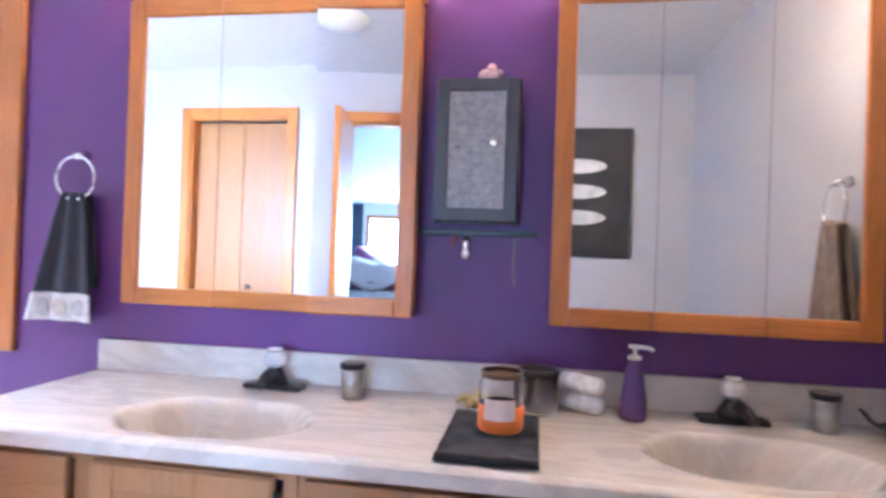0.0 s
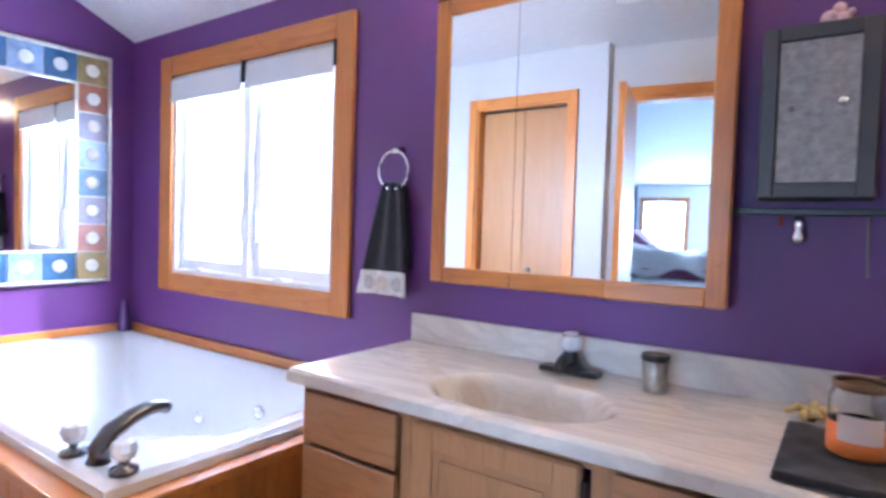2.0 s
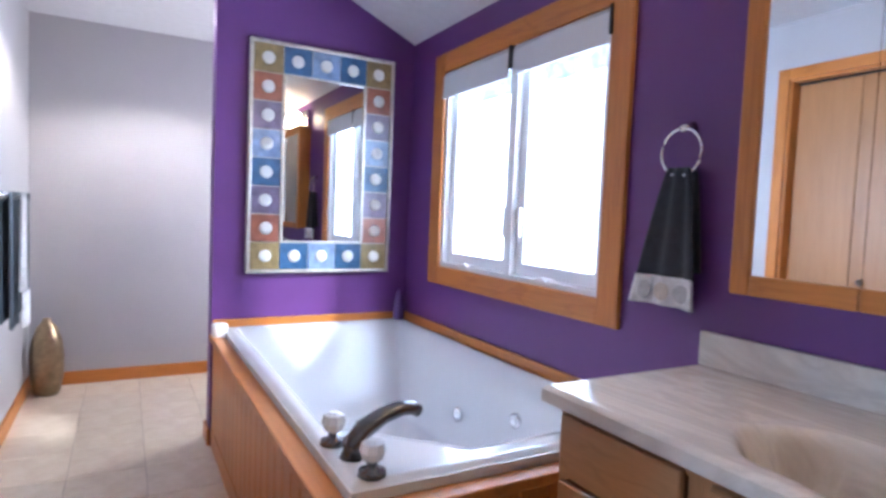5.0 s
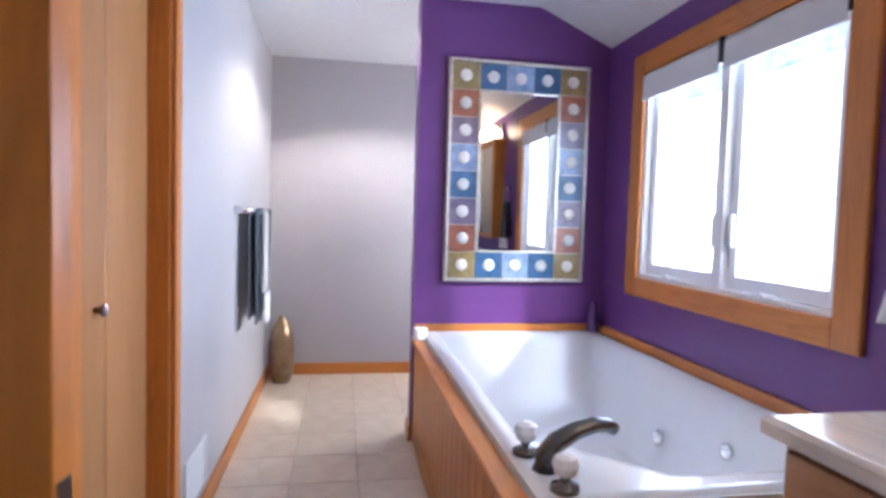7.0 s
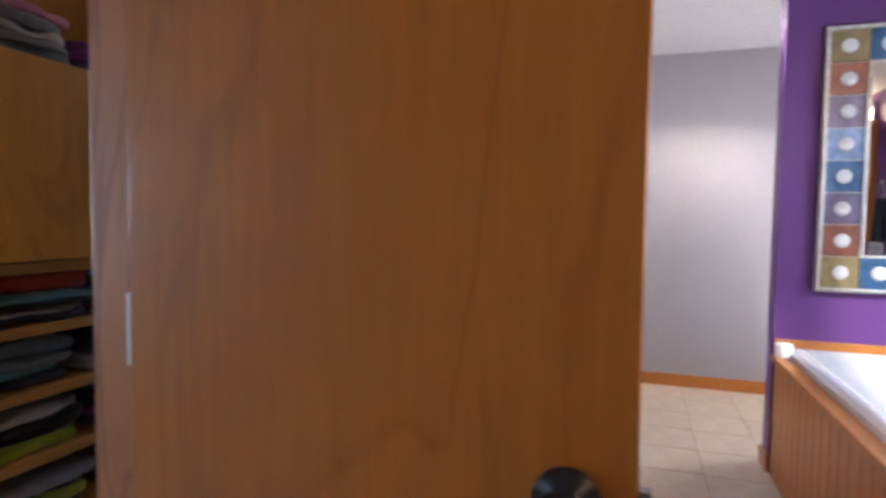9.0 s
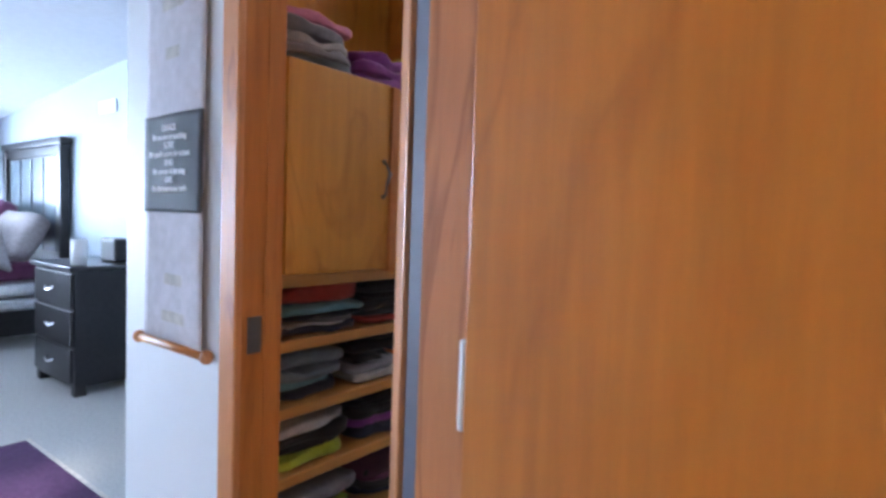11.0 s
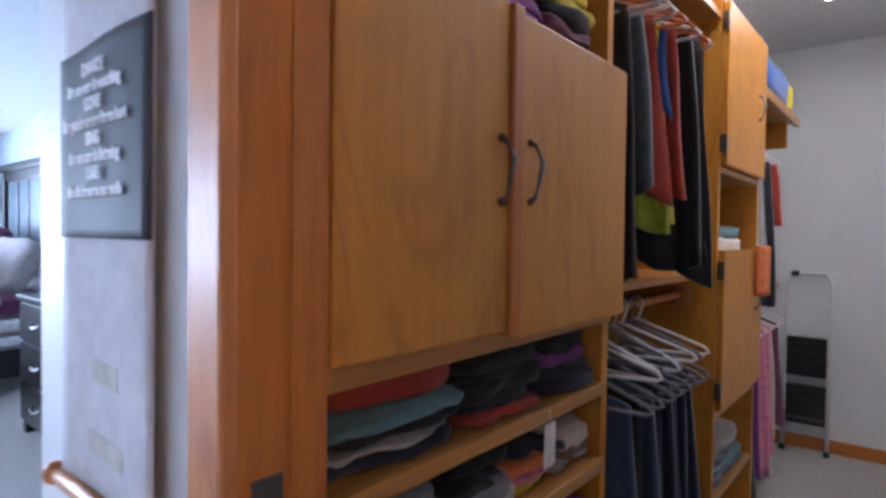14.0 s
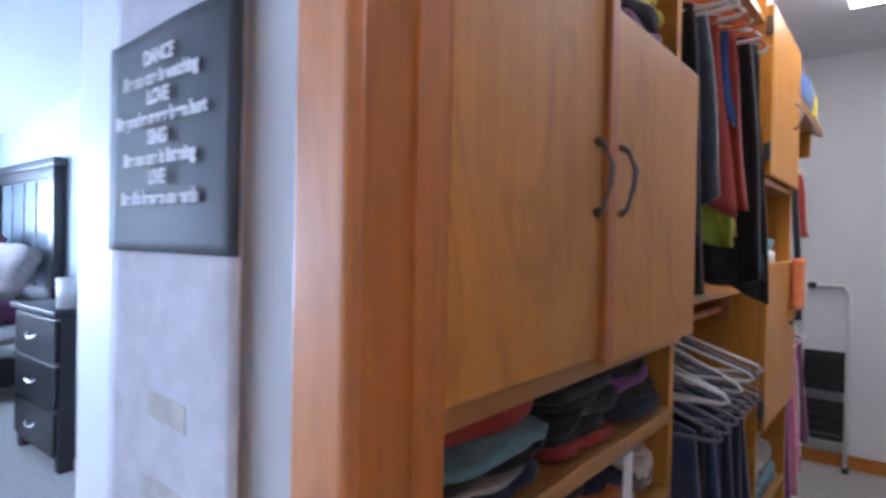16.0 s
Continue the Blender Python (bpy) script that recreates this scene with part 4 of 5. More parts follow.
def ring_towel(name, m, color, trim):
    """A towel ring with a hand towel drawn through it; built flat against a wall at local y = 0, facing -y."""
    t_ = thing(name, m.translation, "", "towel")
    r = part("towel_ring", tube([m @ Vector((0.068 * math.sin(a), -0.045, -0.075 + 0.068 * math.cos(a))) for a in [k * 2 * math.pi / 28 for k in range(28)]], 0.005, 8, True), CHROME, t_, "chrome ring", smooth=True)
    part("post", tube([m @ Vector((0, -0.001, 0)), m @ Vector((0, -0.05, -0.008))], [0.018, 0.009], 12), CHROME, t_, smooth=True)

    def fall(u, v, y0=-0.045, h=0.0):
        half = 0.035 + 0.066 * v ** 0.8
        x = (u - 0.5) * 2 * half
        return m @ Vector((x - 0.02 * v, y0 - 0.005 * math.cos(u * 13) * (0.6 + v) - 0.007 * math.sin(u * 6 + 2) * v, -0.118 - h - v * 0.322))
    part("towel", sheet(lambda u, v: fall(u, v, -0.052), 36, 18, 0.008), CLOTH[color], t_, smooth=True)
    part("back_layer", sheet(lambda u, v: fall(u, v * 0.93, -0.022), 36, 18, 0.008), CLOTH[color], t_, smooth=True)
    if trim:
        tr_ = part("hem", sheet(lambda u, v: fall(u, 0.985 + v * 0.27, -0.055), 36, 8, 0.008), CLOTH["white"], t_, "white dotted hem", smooth=True)
        for k in range(3):
            p = fall(0.18 + k * 0.32, 1.12, -0.066)
            part("dot", lathe([(0.0, 0), (0.027, 0), (0.026, 0.002), (0.0, 0.003)], (0, 0, 0), 16, m.to_3x3().to_4x4() @ pose(0, 0, 0, 90)), CLOTH["cream" if k % 2 else "lightgrey"], tr_).location = p
    return t_


tagged(ring_towel("hand_towel", pose(1.253, 0, 1.485), "charcoal", True), "charcoal hand towel with a white dotted hem on a ring")
tagged(ring_towel("guest_towel", pose(XE, -0.42, 1.47, 0, 0, -90), "taupe", False), "taupe hand towel hanging on a chrome ring")

# roman tub filler
fx, fy = 1.087, -0.951
tf = thing("tub_faucet", (fx, fy, RIM), "dark pewter tub spout with two crystal handles", "faucet")
PEWTER = plain("dark_pewter", (0.16, 0.16, 0.17), 0.25, 0.9, 0.1, relief=0)
part("spout", tube([(fx, fy, RIM + 0.001), (fx, fy + 0.003, RIM + 0.035), (fx - 0.001, fy + 0.03, RIM + 0.068), (fx - 0.004, fy + 0.08, RIM + 0.094), (fx - 0.008, fy + 0.13, RIM + 0.105), (fx - 0.011, fy + 0.165, RIM + 0.102), (fx - 0.012, fy + 0.185, RIM + 0.09)], [0.03, 0.029, 0.026, 0.022, 0.02, 0.018, 0.016], 16), PEWTER, tf, smooth=True)
for x, y in ((fx - 0.101, fy - 0.014), (fx + 0.105, fy + 0.011)):
    part("escutcheon", lathe([(0.034, 0), (0.032, 0.012), (0.014, 0.018), (0.012, 0.03)], (x, y, RIM + 0.001), 20), PEWTER, tf, smooth=True)
    part("handle", lathe([(0.012, 0), (0.026, 0.01), (0.031, 0.026), (0.026, 0.046), (0.012, 0.054), (0.0, 0.055)], (x, y, RIM + 0.031), 9), CRYSTAL, tf, "faceted crystal handle")
cn = thing("pillar_candle", (XW + 0.07, -1.03, 0.566), "short white pillar candle on the tub corner", "candle")
part("wax", lathe([(0.0, 0), (0.036, 0), (0.037, 0.004), (0.037, 0.06), (0.03, 0.064), (0.0, 0.058)], (XW + 0.07, -1.03, 0.566), 24), PLASTIC, cn, smooth=True)
part("wick", tube([(XW + 0.07, -1.03, 0.62), (XW + 0.071, -1.03, 0.64)], 0.0015, 6), BLACKPAINT, cn)

# south wall and alcove
vent = thing("wall_vent", (0.15, YS, 0.2), "white louvred air register low on the wall", "vent")
part("vent_frame", boxes([(0.0, 0.02, YS + 0.001, YS + 0.012, 0.13, 0.32), (0.28, 0.30, YS + 0.001, YS + 0.012, 0.13, 0.32), (0.02, 0.28, YS + 0.001, YS + 0.012, 0.30, 0.32), (0.02, 0.28, YS + 0.001, YS + 0.012, 0.13, 0.15)], bev=0.003), PLASTIC, vent)
for k in range(8):
    part("slat", box(0.02, 0.28, YS + 0.001, YS + 0.009, 0.155 + k * 0.018, 0.165 + k * 0.018), PLASTIC, vent)
bar = thing("towel_bar", (-0.9, YS, 1.21), "chrome towel bar on the grey wall", "towel bar")
part("bar", tube([(-0.60, YS + 0.075, 1.215), (-1.32, YS + 0.075, 1.215)], 0.009, 12), CHROME, bar, smooth=True)
for x in (-0.61, -1.31):
    part("post", tube([(x, YS + 0.001, 1.215), (x, YS + 0.085, 1.215)], [0.022, 0.012], 12), CHROME, bar, smooth=True)


def hung_towel(x0, x1, z1, y, mat_key, label, seed):
    t_ = thing("hanging_towel", ((x0 + x1) / 2, YS, z1), label, "towel", "towels on the bar")

    def fn(u, v):
        if v < 0.5:
            k = 1 - v * 2
            yy, zz = y - 0.022, 1.228 - k * (1.20 - z1)
        else:
            k = (v - 0.5) * 2
            yy, zz = y + 0.022, 1.228 - k * (1.228 - z1)
        return Vector((x0 + u * (x1 - x0), yy + 0.006 * math.sin(u * 16 + seed) * k, zz))
    part("towel", sheet(fn, 24, 24, 0.008), CLOTH[mat_key], t_, smooth=True)
    return t_


hung_towel(-0.70, -0.92, 0.62, YS + 0.075, "slate", "slate grey bath towel over the bar", 1)
hung_towel(-0.94, -1.28, 0.66, YS + 0.075, "charcoal", "charcoal bath towel over the bar", 2)
ht = hung_towel(-0.76, -0.88, 0.78, YS + 0.108, "lightgrey", "pale grey hand towel with a white hem over the bar", 4)
part("hem", sheet(lambda u, v: Vector((-0.76 - u * 0.12, YS + 0.133 + 0.005 * math.sin(u * 16 + 4), 0.78 - v * 0.16)), 14, 6, 0.008), CLOTH["white"], ht, "white hem", smooth=True)
vs = thing("floor_vase", (-1.84, -1.84, 0), "tall bronze bullet shaped floor vase", "vase")
part("body", lathe([(0.0, 0), (0.062, 0), (0.075, 0.03), (0.092, 0.15), (0.094, 0.24), (0.082, 0.34), (0.055, 0.42), (0.026, 0.455), (0.024, 0.475), (0.018, 0.475), (0.016, 0.45), (0.0, 0.44)], (-1.84, -1.855, 0.0), 32), plain("aged_bronze", (0.30, 0.22, 0.13), 0.3, 0.85, 0.3, 14, 0.3, 50), vs, smooth=True)

pt = thing("painting", (2.85, EY1, 1.27), "black canvas with three white oval shapes", "painting")
part("canvas", box(2.70, 3.25, EY1 + 0.001, EY1 + 0.03, 1.215, 2.015, bev=0.003), plain("black_canvas", (0.018, 0.017, 0.02), 0.5, vary=0.6, scale=4), pt)
for k, z in enumerate((1.778, 1.62, 1.46)):
    part("oval", lathe([(0.0, 0), (0.18, 0), (0.179, 0.001), (0, 0.0012)], (2.92, EY1 + 0.0305, z), 36, pose(0, 0, 0, -90) @ Matrix.Diagonal((1, 0.25, 1, 1))), plain("white_paint_oval", (0.6, 0.58, 0.54), 0.6, vary=0.25, scale=12), pt)

# ---- banner ----
ORIGIN[0] = SUITE
bn = thing("wall_banner", (XB, -3.08, 0.9), "long grey canvas banner with a black lettered panel", "banner")
by0, by1 = -3.12, -2.875
CANVAS = cloth("grey_canvas", (0.52, 0.50, 0.53), 0.1)


def hang(y0, y1, z0, z1, off):
    return sheet(lambda u, v: Vector((XB + off + 0.004 * math.sin((y0 + u * (y1 - y0)) * 18 + (z0 + v * (z1 - z0)) * 3), y0 + u * (y1 - y0), z0 + v * (z1 - z0))), 14, 20, 0.002)


part("canvas", hang(by0, by1, 0.915, 2.0, 0.012), CANVAS, bn, smooth=True)
part("black_panel", hang(by0 - 0.001, by1 + 0.001, 1.192, 1.395, 0.0155), plain("black_print", (0.022, 0.023, 0.03), 0.7, vary=0.2), bn, "black panel with white lettering", smooth=True)
part("bottom_rod", tube([(XB + 0.014, by0 - 0.014, 0.91), (XB + 0.014, by1 + 0.014, 0.91)], 0.009, 10), OAK_Y, bn, smooth=True)
for y in (by0 - 0.018, by1 + 0.018):
    part("rod_end", ball((XB + 0.014, y, 0.91), 0.014, n=12), PINE, bn, smooth=True)
part("top_rod", tube([(XB + 0.014, by0 - 0.014, 2.0), (XB + 0.014, by1 + 0.014, 2.0)], 0.009, 10), OAK_Y, bn, smooth=True)
for z, w in ((1.62, 0.09), (1.52, 0.06), (1.05, 0.08), (0.97, 0.10)):
    part("faded_print", hang(by0 + 0.122 - w / 2, by0 + 0.122 + w / 2, z - 0.012, z + 0.012, 0.0128), cloth("faded_gold_print", (0.45, 0.42, 0.38)), bn)
LETTER = plain("white_lettering", (0.7, 0.7, 0.72), 0.7, relief=0)
lines = ("DANCE", "like no one is watching", "LOVE", "like you've never been hurt", "SING", "like no one is listening", "LIVE", "like it's heaven on earth")
face = Matrix(((0, 0, 1, 0), (1, 0, 0, 0), (0, 1, 0, 0), (0, 0, 0, 1)))
for k, words in enumerate(lines):
    cu = bpy.data.curves.new("lettering", "FONT")
    cu.body, cu.align_x, cu.size, cu.extrude = words, "CENTER", 0.0168 if k % 2 else 0.0175, 0.0004
    cu.space_character, cu.offset = 0.9, 0.0007
    cu.materials.append(LETTER)
    tob = new("lettering", cu)
    tob.parent = bn
    tob.matrix_parent_inverse = Matrix.Translation(bn.location - SUITE).inverted()
    tob.matrix_basis = Matrix.Translation((XB + 0.0215, (by0 + by1) / 2, 1.360 - k * 0.0178)) @ face

# ---- closet ----
lamp = thing("closet_light", (-0.15, -2.58, 2.28), "lit white fluorescent ceiling light", "ceiling light")
part("housing", box(-1.06, 0.75, -2.70, -2.44, 2.262, 2.288, bev=0.004), PLASTIC, lamp)
part("diffuser", box(-1.05, 0.74, -2.69, -2.45, 2.235, 2.262, bev=0.004), glowing("lit_diffuser", (1.0, 0.92, 0.82), 5.0), lamp, "glowing diffuser")


def pull(parent, x, y, z):
    part("handle", tube([(x, y, z + 0.042), (x, y + 0.01, z + 0.036), (x - 0.005, y + 0.019, z + 0.012), (x + 0.005, y + 0.019, z - 0.012), (x, y + 0.01, z - 0.036), (x, y, z - 0.042)], [0.006, 0.0035, 0.0045, 0.0035, 0.0035, 0.006], 8), NICKEL, parent, "curved pewter handle", smooth=True)


UB = -3.150
u1 = thing("closet_unit", (1.25, YC, 0), "birch plywood closet unit with doors over open shelves", "cabinet", "closet units")
ux0, ux1 = 0.905, 1.632
part("side_panel", box(ux1 - 0.036, ux1, YC, UB, 0.02, 2.26), BIRCH, u1)
part("side_panel", box(ux0, ux0 + 0.024, YC, UB, 0.02, 2.26), BIRCH, u1)
part("back_panel", box(ux0 + 0.024, ux1 - 0.036, UB, UB + 0.008, 0.02, 2.26), BIRCH, u1)
for z in (1.492, 1.046):
    part("cabinet_shelf", box(ux0 + 0.024, ux1 - 0.036, YC + 0.001, UB + 0.008, z, z + 0.018), BIRCH_X, u1)
part("top_panel", box(ux0 + 0.024, ux1 - 0.036, YC + 0.001, UB + 0.008, 2.1, 2.118), BIRCH_X, u1)
part("rail", box(ux0 + 0.024, ux1 - 0.036, YC - 0.004, YC + 0.018, 1.044, 1.070, bev=0.002), BIRCH_X, u1)
d = part("door", box(1.306, ux1 - 0.03, YC - 0.002, YC + 0.016, 1.072, 1.508, bev=0.003), BIRCH, u1)
d.location.y = 0.018
pull(d, 1.326, YC + 0.016, 1.285)
d = part("door", box(ux0 + 0.01, 1.282, YC - 0.002, YC + 0.016, 1.058, 1.50, bev=0.003), BIRCH, u1)
d.location.y = 0.018
pull(d, 1.254, YC + 0.016, 1.288)
part("door_strip", box(1.282, 1.307, YC + 0.008, YC + 0.042, 1.066, 1.504, bev=0.003), REDOAK, u1, "orange stained overlap strip")
for z in (0.928, 0.785, 0.635, 0.47, 0.25):
    part("shelf", box(ux0 + 0.024, ux1 - 0.036, YC - 0.006, UB + 0.008, z - 0.016, z), BIRCH_X, u1)
    part("shelf_edge", box(ux0 + 0.024, ux1 - 0.036, YC - 0.006, YC + 0.008, z - 0.022, z + 0.002, bev=0.003), BIRCH_X, u1)

rng = random.Random(11)


def pile(x0, x1, z, colors, depth, seed, name="folded_clothes", label="", h=0.022):
    t_ = thing(name, ((x0 + x1) / 2, YC - 0.15, z), label or "pile of folded clothes on a closet shelf", "clothes", "folded clothes")
    zz = z + 0.001
    for k, c in enumerate(colors):
        a, b = rng.uniform(-0.02, 0.02), rng.uniform(-0.025, 0.012)
        hh = h * rng.uniform(0.8, 1.3) * (2.6 if c == "red" and k == len(colors) - 1 else 1)
        part("garment", rough_box(x0 + a, x1 + b, YC - 0.02 - depth + rng.uniform(-.02, .02), YC - 0.012 + rng.uniform(-0.018, 0.008), zz, zz + hh, 0.02, seed + k, 8), CLOTH[c], t_, smooth=True)
        zz += hh * 0.86
    return t_


pile(1.335, 1.585, 0.928, ["navy", "lightgrey", "black", "teal", "red"], 0.25, 1, label="red shirt on top of folded teal and grey clothes", h=0.017)
pile(1.13, 1.34, 0.928, ["red", "black", "black", "black", "black"], 0.25, 12, label="folded black and red clothes on a shelf", h=0.021)
pile(0.935, 1.12, 0.928, ["navy", "black", "violet", "black", "black"], 0.25, 22, label="folded black and violet clothes on a shelf", h=0.021)
pile(1.385, 1.585, 0.785, ["navy", "teal", "slate", "slate"], 0.25, 32, label="folded slate and teal clothes on a shelf", h=0.026)
pile(1.20, 1.37, 0.785, ["lightgrey", "grey", "black", "black"], 0.25, 42, label="folded black and grey clothes on a shelf", h=0.024)
pile(1.06, 1.20, 0.785, ["yellow", "pink", "orange", "navy"], 0.22, 52, label="folded navy shirt with bright clothes beneath", h=0.02)
pile(0.935, 1.07, 0.785, ["lightgrey", "taupe", "cream", "cream"], 0.24, 62, label="folded cream and grey sweaters on a shelf", h=0.024)
pile(1.36, 1.585, 0.635, ["lime", "black", "black", "lightgrey"], 0.25, 72, label="folded black clothes on a shelf", h=0.024)
pile(1.12, 1.34, 0.635, ["navy", "violet", "black", "black"], 0.25, 82, label="folded black and violet clothes on a shelf", h=0.026)
pile(0.935, 1.11, 0.635, ["black", "slate", "violet"], 0.25, 92, label="folded violet clothes on a shelf", h=0.026)
pile(1.34, 1.585, 0.47, ["black", "lime", "black", "grey"], 0.25, 102, h=0.026)
pile(0.95, 1.3, 0.47, ["navy", "black", "plum"], 0.25, 112, h=0.026)
pile(1.39, 1.585, 1.511, ["slate", "grey", "lightgrey", "grey", "pink"], 0.25, 122, label="folded grey clothes on the top shelf", h=0.026)
pile(1.13, 1.36, 1.511, ["violet", "violet", "violet"], 0.25, 132, label="folded violet sweater on the top shelf", h=0.028)
pile(0.945, 1.14, 1.511, ["red", "plum", "black", "yellow", "yellow"], 0.2, 142, label="folded red and yellow clothes on the top shelf", h=0.022)
tg = thing("paper_tag", (1.14, YC, 0.84), "white paper tag hanging from the shelf edge", "tag")
part("tag", box(1.123, 1.157, YC + 0.009, YC + 0.0105, 0.836, 0.906), CLOTH["white"], tg)
part("string", tube([(1.14, YC + 0.0097, 0.906), (1.14, YC + 0.009, 0.928)], 0.001, 5), CLOTH["white"], tg)

# hanging bay between the units
bay = thing("hanging_bay", (0.56, YC, 0), "birch closet bay with two hanging rails", "closet bay")
part("shelf", box(0.154, 0.904, YC - 0.002, UB, 1.83, 1.848), BIRCH_X, bay)
part("shelf", box(0.154, 0.904, YC - 0.03, UB, 1.085, 1.10), BIRCH_X, bay)
part("back_panel", box(0.154, 0.904, UB, UB + 0.008, 0.02, 2.26), BIRCH, bay)
for z in (1.765, 1.03):
    part("rail", tube([(0.155, YC - 0.10, z), (0.903, YC - 0.10, z)], 0.010, 12), PINE, bay, smooth=True)
    part("rail_cleat", box(0.158, 0.176, YC - 0.13, YC - 0.07, z - 0.03, z + 0.03), PINE, bay)


HANG = {}


def hanger_mesh(mat_key):
    if mat_key not in HANG:
        bm = bmesh.new()
        hook = [(0, 0.0 + 0.016 * math.cos(a), 0.016 * math.sin(a)) for a in [math.pi * (1.1 - k * 0.16) for k in range(8)]]
        add_tube(bm, hook + [(0, 0.004, -0.04)], 0.003, 6)
        add_tube(bm, [(0, 0.0, -0.04), (0, 0.16, -0.10), (0, 0.17, -0.112), (0, 0.16, -0.118), (0, -0.16, -0.118), (0, -0.17, -0.112), (0, -0.16, -0.10)], 0.0042, 6, True)
        me = bpy.data.meshes.new("hanger")
        bm.to_mesh(me)
        bm.free()
        me.materials.append({"w": PLASTIC, "o": CLOTH["orange"], "g": CLOTH["grey"]}[mat_key])
        HANG[mat_key] = me
    return HANG[mat_key]


def hanger(x, z, turn, mat_key, garment="", length=0.4, width=0.15, seed=0, dy=0.0):
    root = thing("clothes_hanger" if not garment else "hanging_garment", (x, YC - 0.10 + dy, z), ("plastic hanger on the closet rail" if not garment else PALLABEL[garment]), "hanger" if not garment else "clothes", "things on the closet rail")
    h_ = new("hanger", hanger_mesh(mat_key))
    h_.parent = root
    h_.matrix_basis = pose(0, 0, 0, 0, 0, turn)
    if garment:
        c_, s_ = math.cos(radians(turn)), math.sin(radians(turn))

        def fn(u, v):
            a = (u - 0.5) * 2
            y = a * (width + 0.03 * v + 0.004 * math.sin(v * 5 + seed))
            zz = -0.06 - 0.05 * abs(a) - v * (length + 0.03 * math.sin(a * 4 + seed))
            w = 0.020 * math.sin(a * 7 + seed) * (0.3 + v) + 0.008 * math.sin(a * 17 + seed * 2) * v + 0.012 * (1 - a * a)
            return Vector((x + c_ * w - s_ * y, YC - 0.10 + dy + s_ * w + c_ * y, z + zz))
        part("cloth", sheet(fn, 22, 14, 0.014), CLOTH[garment], root, smooth=True)
    return root


PALLABEL = {"black": "black shirt on a hanger", "lime": "lime green top on a hanger", "red": "bright red top on a hanger", "navy": "dark navy trousers on a hanger", "denim": "blue denim jeans on a hanger", "slate": "teal and slate top on a hanger", "yellow": "yellow top on a hanger", "pink": "pink dress on a hanger", "lightgrey": "pale grey shirt on a hanger", "violet": "violet dress on a hanger", "blue": "royal blue top on a hanger", "charcoal": "charcoal jacket on a hanger", "cream": "cream cardigan on a hanger", "orange": "orange top on a hanger", "grey": "grey shirt on a hanger", "plum": "plum dress on a hanger"}
ZT, ZL = 1.762, 1.033
for x, g, l, w, mk, tn in ((0.85, "black", 0.56, 0.10, "w", 3), (0.82, "slate", 0.36, 0.115, "w", 4), (0.775, "lime", 0.42, 0.12, "o", 8), (0.745, "red", 0.36, 0.125, "w", -6), (0.72, "yellow", 0.41, 0.12, "o", 6), (0.69, "blue", 0.22, 0.125, "w", -4), (0.665, "red", 0.40, 0.13, "o", 5), (0.61, "black", 0.52, 0.15, "w", 3), (0.555, "black", 0.54, 0.155, "o", 7), (0.50, "charcoal", 0.52, 0.15, "w", -5)):
    hanger(x, ZT, tn, mk, g, l, w, x * 30)
for x, tn, mk in ((0.83, 12, "w"), (0.77, -9, "w"), (0.71, 14, "g"), (0.65, -12, "w"), (0.60, 16, "w"), (0.55, 6, "g"), (0.50, 18, "w")):
    hanger(x, ZL, tn, mk)
for x, g in ((0.86, "denim"), (0.80, "black"), (0.735, "denim"), (0.68, "navy"), (0.625, "navy"), (0.575, "denim"), (0.525, "navy"), (0.475, "navy")):
    hanger(x, ZL - 0.055, 2, "g", g, 0.58, 0.125, x * 50)

u2 = thing("closet_unit", (-0.05, YC, 0), "birch plywood closet unit with upper and lower doors", "cabinet", "closet units")
vx0, vx1 = -0.385, 0.154
part("side_panel", box(vx1 - 0.02, vx1, YC, UB, 0.02, 1.92), BIRCH, u2)
part("side_panel", box(vx0, vx0 + 0.02, YC, UB, 0.02, 1.92), BIRCH, u2)
part("back_panel", box(vx0 + 0.02, vx1 - 0.02, UB, UB + 0.008, 0.02, 1.92), BIRCH, u2)
for z in (1.915, 1.41, 1.155, 0.68, 0.42, 0.16):
    part("shelf", box(vx0 + 0.02, vx1 - 0.02, YC - 0.002, UB + 0.008, z - 0.018, z), BIRCH_X, u2)
for z0, z1, hz in ((1.414, 1.885, 1.645), (0.694, 1.165, 1.0)):
    dd = part("door", box(vx0 + 0.004, vx1 - 0.012, YC + 0.001, YC + 0.019, z0, z1, bev=0.003), BIRCH, u2)
    pull(dd, vx0 + 0.12, YC + 0.019, hz)
    for z in (z0 + 0.06, z1 - 0.06):
        part("hinge", box(vx1 - 0.011, vx1 - 0.002, YC + 0.001, YC + 0.02, z - 0.025, z + 0.025), NICKEL, dd)
pile(-0.25, 0.11, 1.155, ["white", "teal"], 0.2, 201, label="white and blue cloth bundle in the cubby", h=0.045)
pile(-0.32, 0.11, 0.42, ["slate", "teal", "slate", "lightgrey"], 0.25, 211, h=0.035)
og = thing("orange_garment", (-0.16, YC + 0.03, 1.0), "orange top hooked over the closet door", "clothes")
part("cloth", sheet(lambda u, v: Vector((-0.36 + u * 0.12, YC + 0.032 + 0.008 * math.sin(u * 11), 1.175 - v * 0.17)), 12, 10, 0.012), CLOTH["orange"], og, smooth=True)
bag = thing("tote_bag", (0.05, YC - 0.1, 1.92), "crumpled white bag on the closet unit", "bag")
part("bag", rough_box(-0.06, 0.12, YC - 0.2, YC - 0.01, 1.921, 1.98, 0.02, 7, 5), CLOTH["white"], bag, smooth=True)

